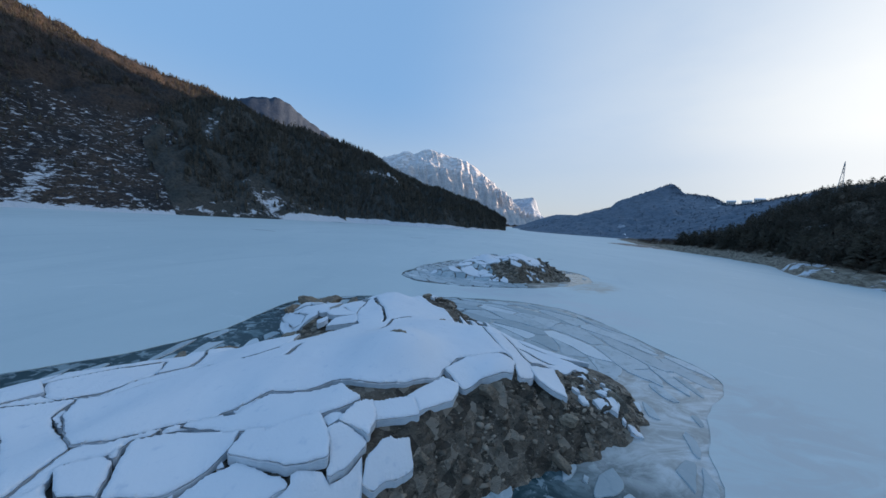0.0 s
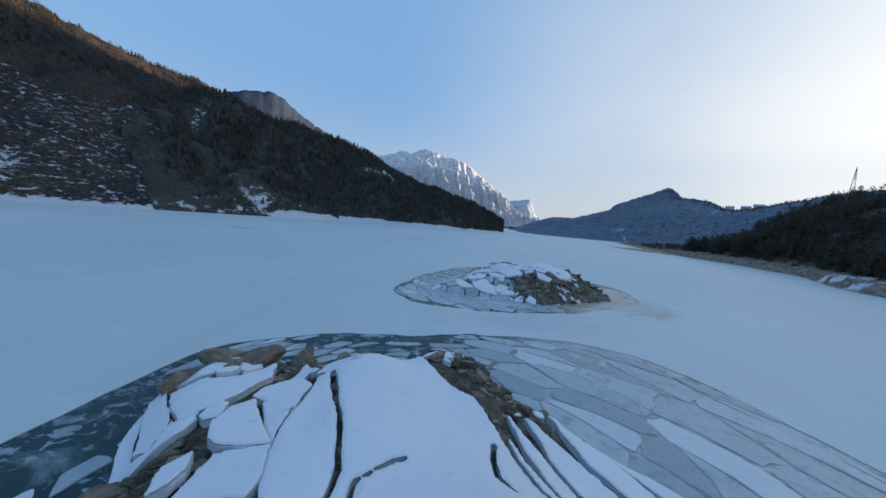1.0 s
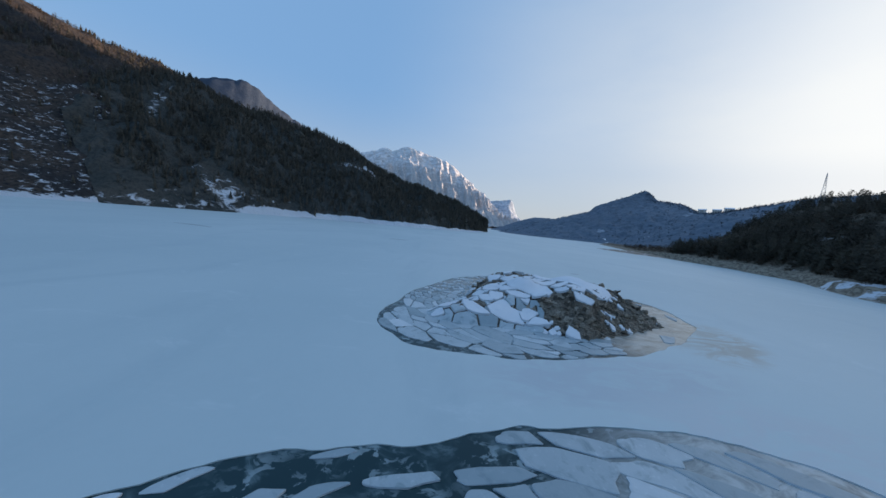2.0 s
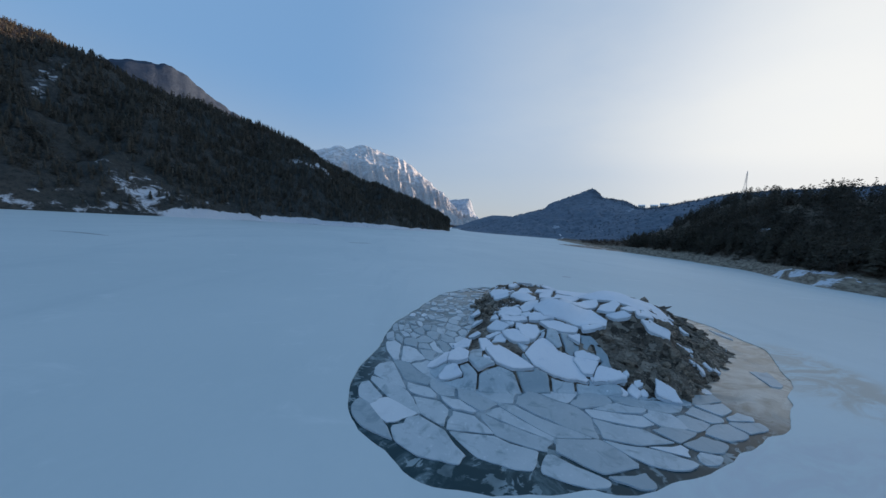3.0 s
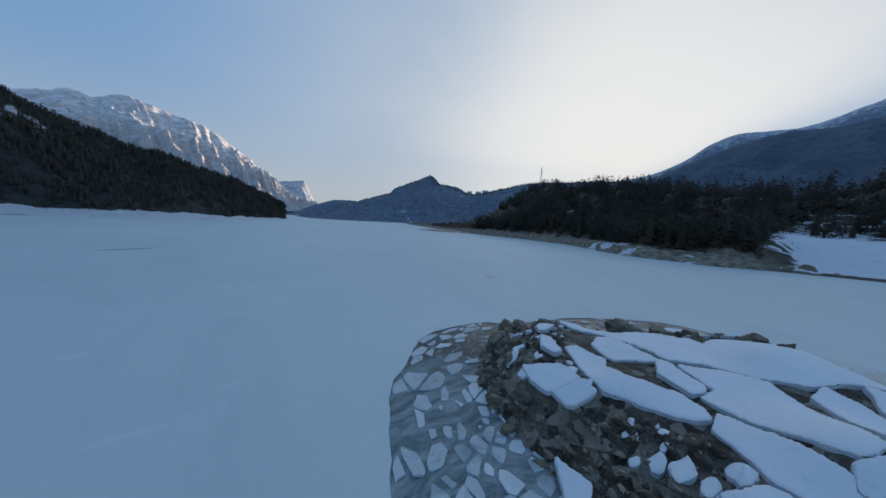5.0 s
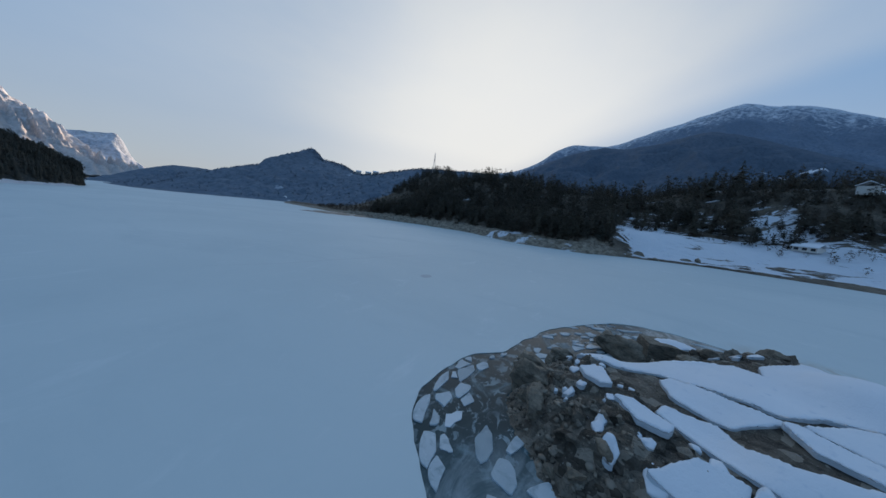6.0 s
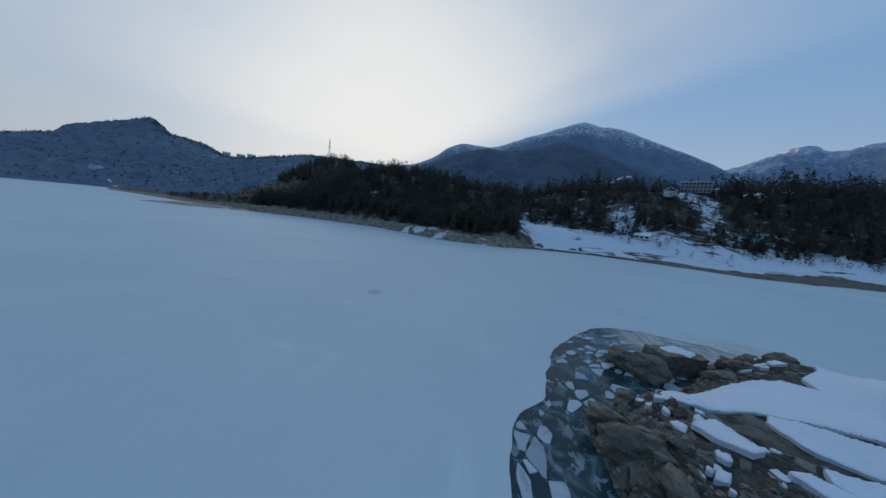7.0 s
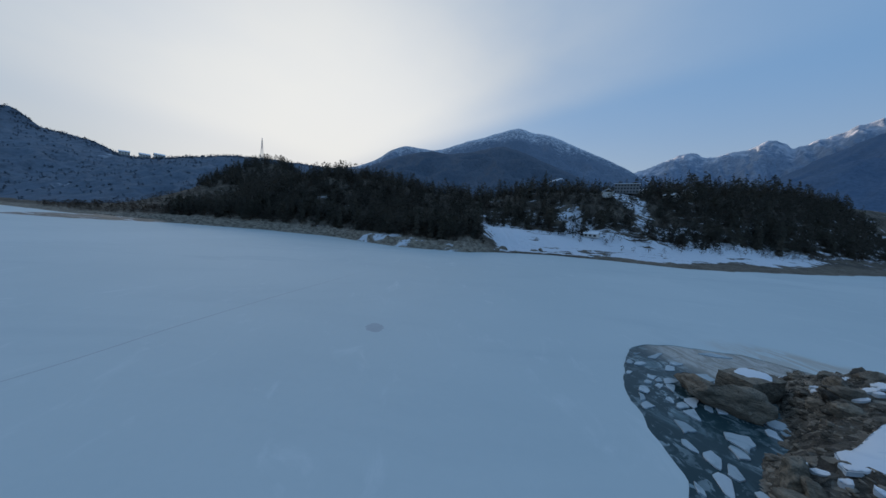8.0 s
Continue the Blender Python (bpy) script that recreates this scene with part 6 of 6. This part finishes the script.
def pylon(x, y, z, height):
    ob = new("power_pylon")
    ob.matrix_world = pose(x, y, z, 0, 0, 35)
    wide = lambda h: 2.0 * (1 - h / height) ** 1.2 + 0.3
    levels = [height * f for f in (0, 0.16, 0.31, 0.45, 0.58, 0.70, 0.80, 0.89)]
    corners = ((-1, -1), (1, -1), (1, 1), (-1, 1))
    for i, j in corners:
        for h0, h1 in zip(levels, levels[1:]):
            bar((i * wide(h0), j * wide(h0), h0), (i * wide(h1), j * wide(h1), h1), 0.11, "leg", ob, STEEL)
        bar((i * wide(levels[-1]), j * wide(levels[-1]), levels[-1]), (0, 0, height), 0.14, "peak_bar", ob, STEEL)
    for h0, h1 in zip(levels, levels[1:]):
        for (i, j), (k, l) in zip(corners, corners[1:] + corners[:1]):
            bar((i * wide(h0), j * wide(h0), h0), (k * wide(h1), l * wide(h1), h1), 0.055, "brace", ob, STEEL)
            bar((k * wide(h0), l * wide(h0), h0), (i * wide(h1), j * wide(h1), h1), 0.055, "brace", ob, STEEL)
    for f, arm in ((0.66, 4.6), (0.77, 5.6), (0.88, 3.8)):
        for side in (-1, 1):
            bar((0, 0, height * f), (side * arm, 0, height * f + 0.3), 0.15, "crossarm", ob, STEEL)
            bar((0, 0, height * f + 1.6), (side * arm, 0, height * f + 0.3), 0.1, "arm_stay", ob, STEEL)
            bar((side * arm, 0, height * f + 0.3), (side * arm, 0, height * f - 1.6), 0.12, "insulator", ob, GLASS)
    return tagged(ob, "grey steel lattice power pylon above the wood", "pylon")


pylon(430, 369, float(land_z(430, 369)) - 0.5, 37)


def house(x, y, z, turn, length, depth, height, storeys, bays, pitch, name, label, wall=PLASTER):
    """A plastered house with rows of windows and a snow-covered roof."""
    ob = new(name)
    ob.matrix_world = pose(x, y, z, 0, 0, turn)
    box("wall", (length, depth, height), (0, 0, height / 2), wall, ob)
    l, d = length / 2 + 0.6, depth / 2 + 0.8
    verts = [(-l, -d, height - 0.2), (l, -d, height - 0.2), (l, d, height - 0.2), (-l, d, height - 0.2), (-l, 0, height + pitch), (l, 0, height + pitch),
             (-l, -d, height + 0.25), (l, -d, height + 0.25), (l, d, height + 0.25), (-l, d, height + 0.25), (-l, 0, height + pitch + 0.4), (l, 0, height + pitch + 0.4)]
    faces = [(6, 7, 11, 10), (10, 11, 8, 9), (0, 4, 5, 1), (4, 3, 2, 5), (0, 1, 7, 6), (2, 3, 9, 8), (0, 6, 10, 4), (4, 10, 9, 3), (1, 5, 11, 7), (5, 2, 8, 11)]
    part("roof", mesh_of("roof", verts, faces, [ROOF]), ob, "snow-covered roof")
    step_z = height / storeys
    for k in range(storeys):
        for i in range(bays):
            wx, wz = -length / 2 + length * (i + 0.5) / bays, step_z * (k + 0.55)
            for side in (-1, 1):
                w = box("window", (length / bays * 0.55, 0.12, step_z * 0.5), (wx, side * (depth / 2 + 0.03), wz), TIMBER, ob)
                box("pane", (length / bays * 0.45, 0.06, step_z * 0.42), (wx, side * (depth / 2 + 0.08), wz), GLASS, w)
    return tagged(ob, label, "building")


house(272, -54, float(land_z(272, -54)) + 0.3, 50, 20, 11, 9.2, 3, 8, 0.6, "long_building", "long grey three-storey building with a snowy flat roof", GREY_WALL)
house(262, -92, float(land_z(262, -92)) - 0.3, 20, 9, 8, 5, 2, 3, 2.4, "house", "small pale house with a snowy gable roof among trees")
house(280, -128, float(land_z(280, -128)) - 0.3, 70, 10, 8, 5, 2, 3, 2.6, "house", "small pale house with a snowy gable roof among trees")
house(250, -20, float(land_z(250, -20)) - 0.3, -30, 10, 8, 5, 2, 3, 2.6, "house", "small pale house with a snowy gable roof among trees")
house(420, 745, 3.0, 10, 14, 10, 6, 2, 4, 3, "lakeside_house", "pale lakeside house with a snowy roof on the far shore")


house(204, 19, float(land_z(204, 19)) - 0.4, 40, 9, 6, 2.6, 1, 3, 1.6, "hut", "low wooden hut with a snowy roof on the bank")
for a in (44.6, 46.3, 47.6):
    u = np.linspace(0.5, 0.95, 400)
    q = hills.at(u, np.ones(400))
    k = int(np.abs(bearing(q) - a).argmin())
    house(float(q[k, 0]), float(q[k, 1]), float(q[k, 2]) - 1.5, a * 3, 17, 12, 7, 2, 4, 3, "house", "dark house with a snowy roof on the wooded crest")
house(305, -100, float(land_z(305, -100)) - 0.3, 35, 12, 9, 7, 2, 4, 2.4, "house", "pale two-storey house with a snowy gable roof among trees")


def mud_flat():
    outline = spline([(222, 296), (203, 338), (194, 370), (196, 400), (222, 404), (246, 392), (268, 404), (262, 360), (246, 310)], 80, True)
    xs, ys = np.arange(186, 276, 2.0), np.arange(288, 412, 2.0)
    gx, gy = np.meshgrid(xs, ys, indexing="ij")
    d = inside(gx, gy, outline) + 5 * fbm(gx * 0.06, gy * 0.06, 4, 44)
    z = np.where(d > 0, 0.9 * step(0, 10, d) + 0.25 * fbm(gx * 0.2, gy * 0.2, 4, 45), -0.4)
    s = Shade("mud_flat", 0.5, 0.4)
    c = s.mix(s.ramp(s.noise(0.12, 8, None, 0.65), 0.35, 0.65), (0.07, 0.058, 0.045), (0.17, 0.145, 0.115))
    c = s.mix(s.ramp(s.noise(0.09, 8, (1.6, 0.5, 1), 0.65, 0.8), 0.55, 0.62), c, (0.62, 0.67, 0.73))
    me = mesh_of("mud_flat", np.stack([gx, gy, z], -1).reshape(-1, 3), grid_faces(len(xs), len(ys)), [s.done(c, s.noise(0.8, 6), 0.5, 0.2)])
    return tagged(new("ground_mud_flat", me), "wet brown mud flat with strips of snow", "shore", kind="structure")


mud_flat()


THIN_ICE = plain_material("thin_grey_ice", (0.36, 0.42, 0.46), (0.44, 0.50, 0.54), 0.6, 0.5)


def lead(points, width, name, label, material=GREY_ICE):
    """A narrow opening in the ice, where dark water shows."""
    line = spline(points, 40)
    verts, n = [], len(line)
    for k, q in enumerate(line):
        f = k / (n - 1)
        way = line[min(k + 1, n - 1)] - line[max(k - 1, 0)]
        side = np.array([-way[1], way[0]]) / (np.linalg.norm(way) + 1e-9)
        w = width * (0.15 + math.sin(math.pi * f) ** 0.6) * (0.8 + 0.4 * float(vn(k * 0.4, 0, 3)))
        verts += [(*(q + side * w / 2), 0.012), (*(q - side * w / 2), 0.012)]
    faces = [(2 * k, 2 * k + 1, 2 * k + 3, 2 * k + 2) for k in range(n - 1)]
    return tagged(new(name, mesh_of(name, verts, faces, [material])), label, "ice crack", kind="structure")


lead([(-33, 230), (-27, 231), (-20.5, 234)], 1.6, "water_lead", "short dark opening in the lake ice")
lead([(-137, 201), (-127, 200), (-113, 195)], 1.3, "water_lead", "short dark opening in the lake ice")
lead([(18, 182), (31, 176), (44, 172.5), (58, 168), (80, 160)], 0.18, "trim_ice_crack", "long hairline crack across the lake ice", THIN_ICE)
lead([(43.2, 149), (44.8, 149.6), (46.4, 149.8)], 2.0, "trim_thin_ice", "small grey patch of thin ice", THIN_ICE)
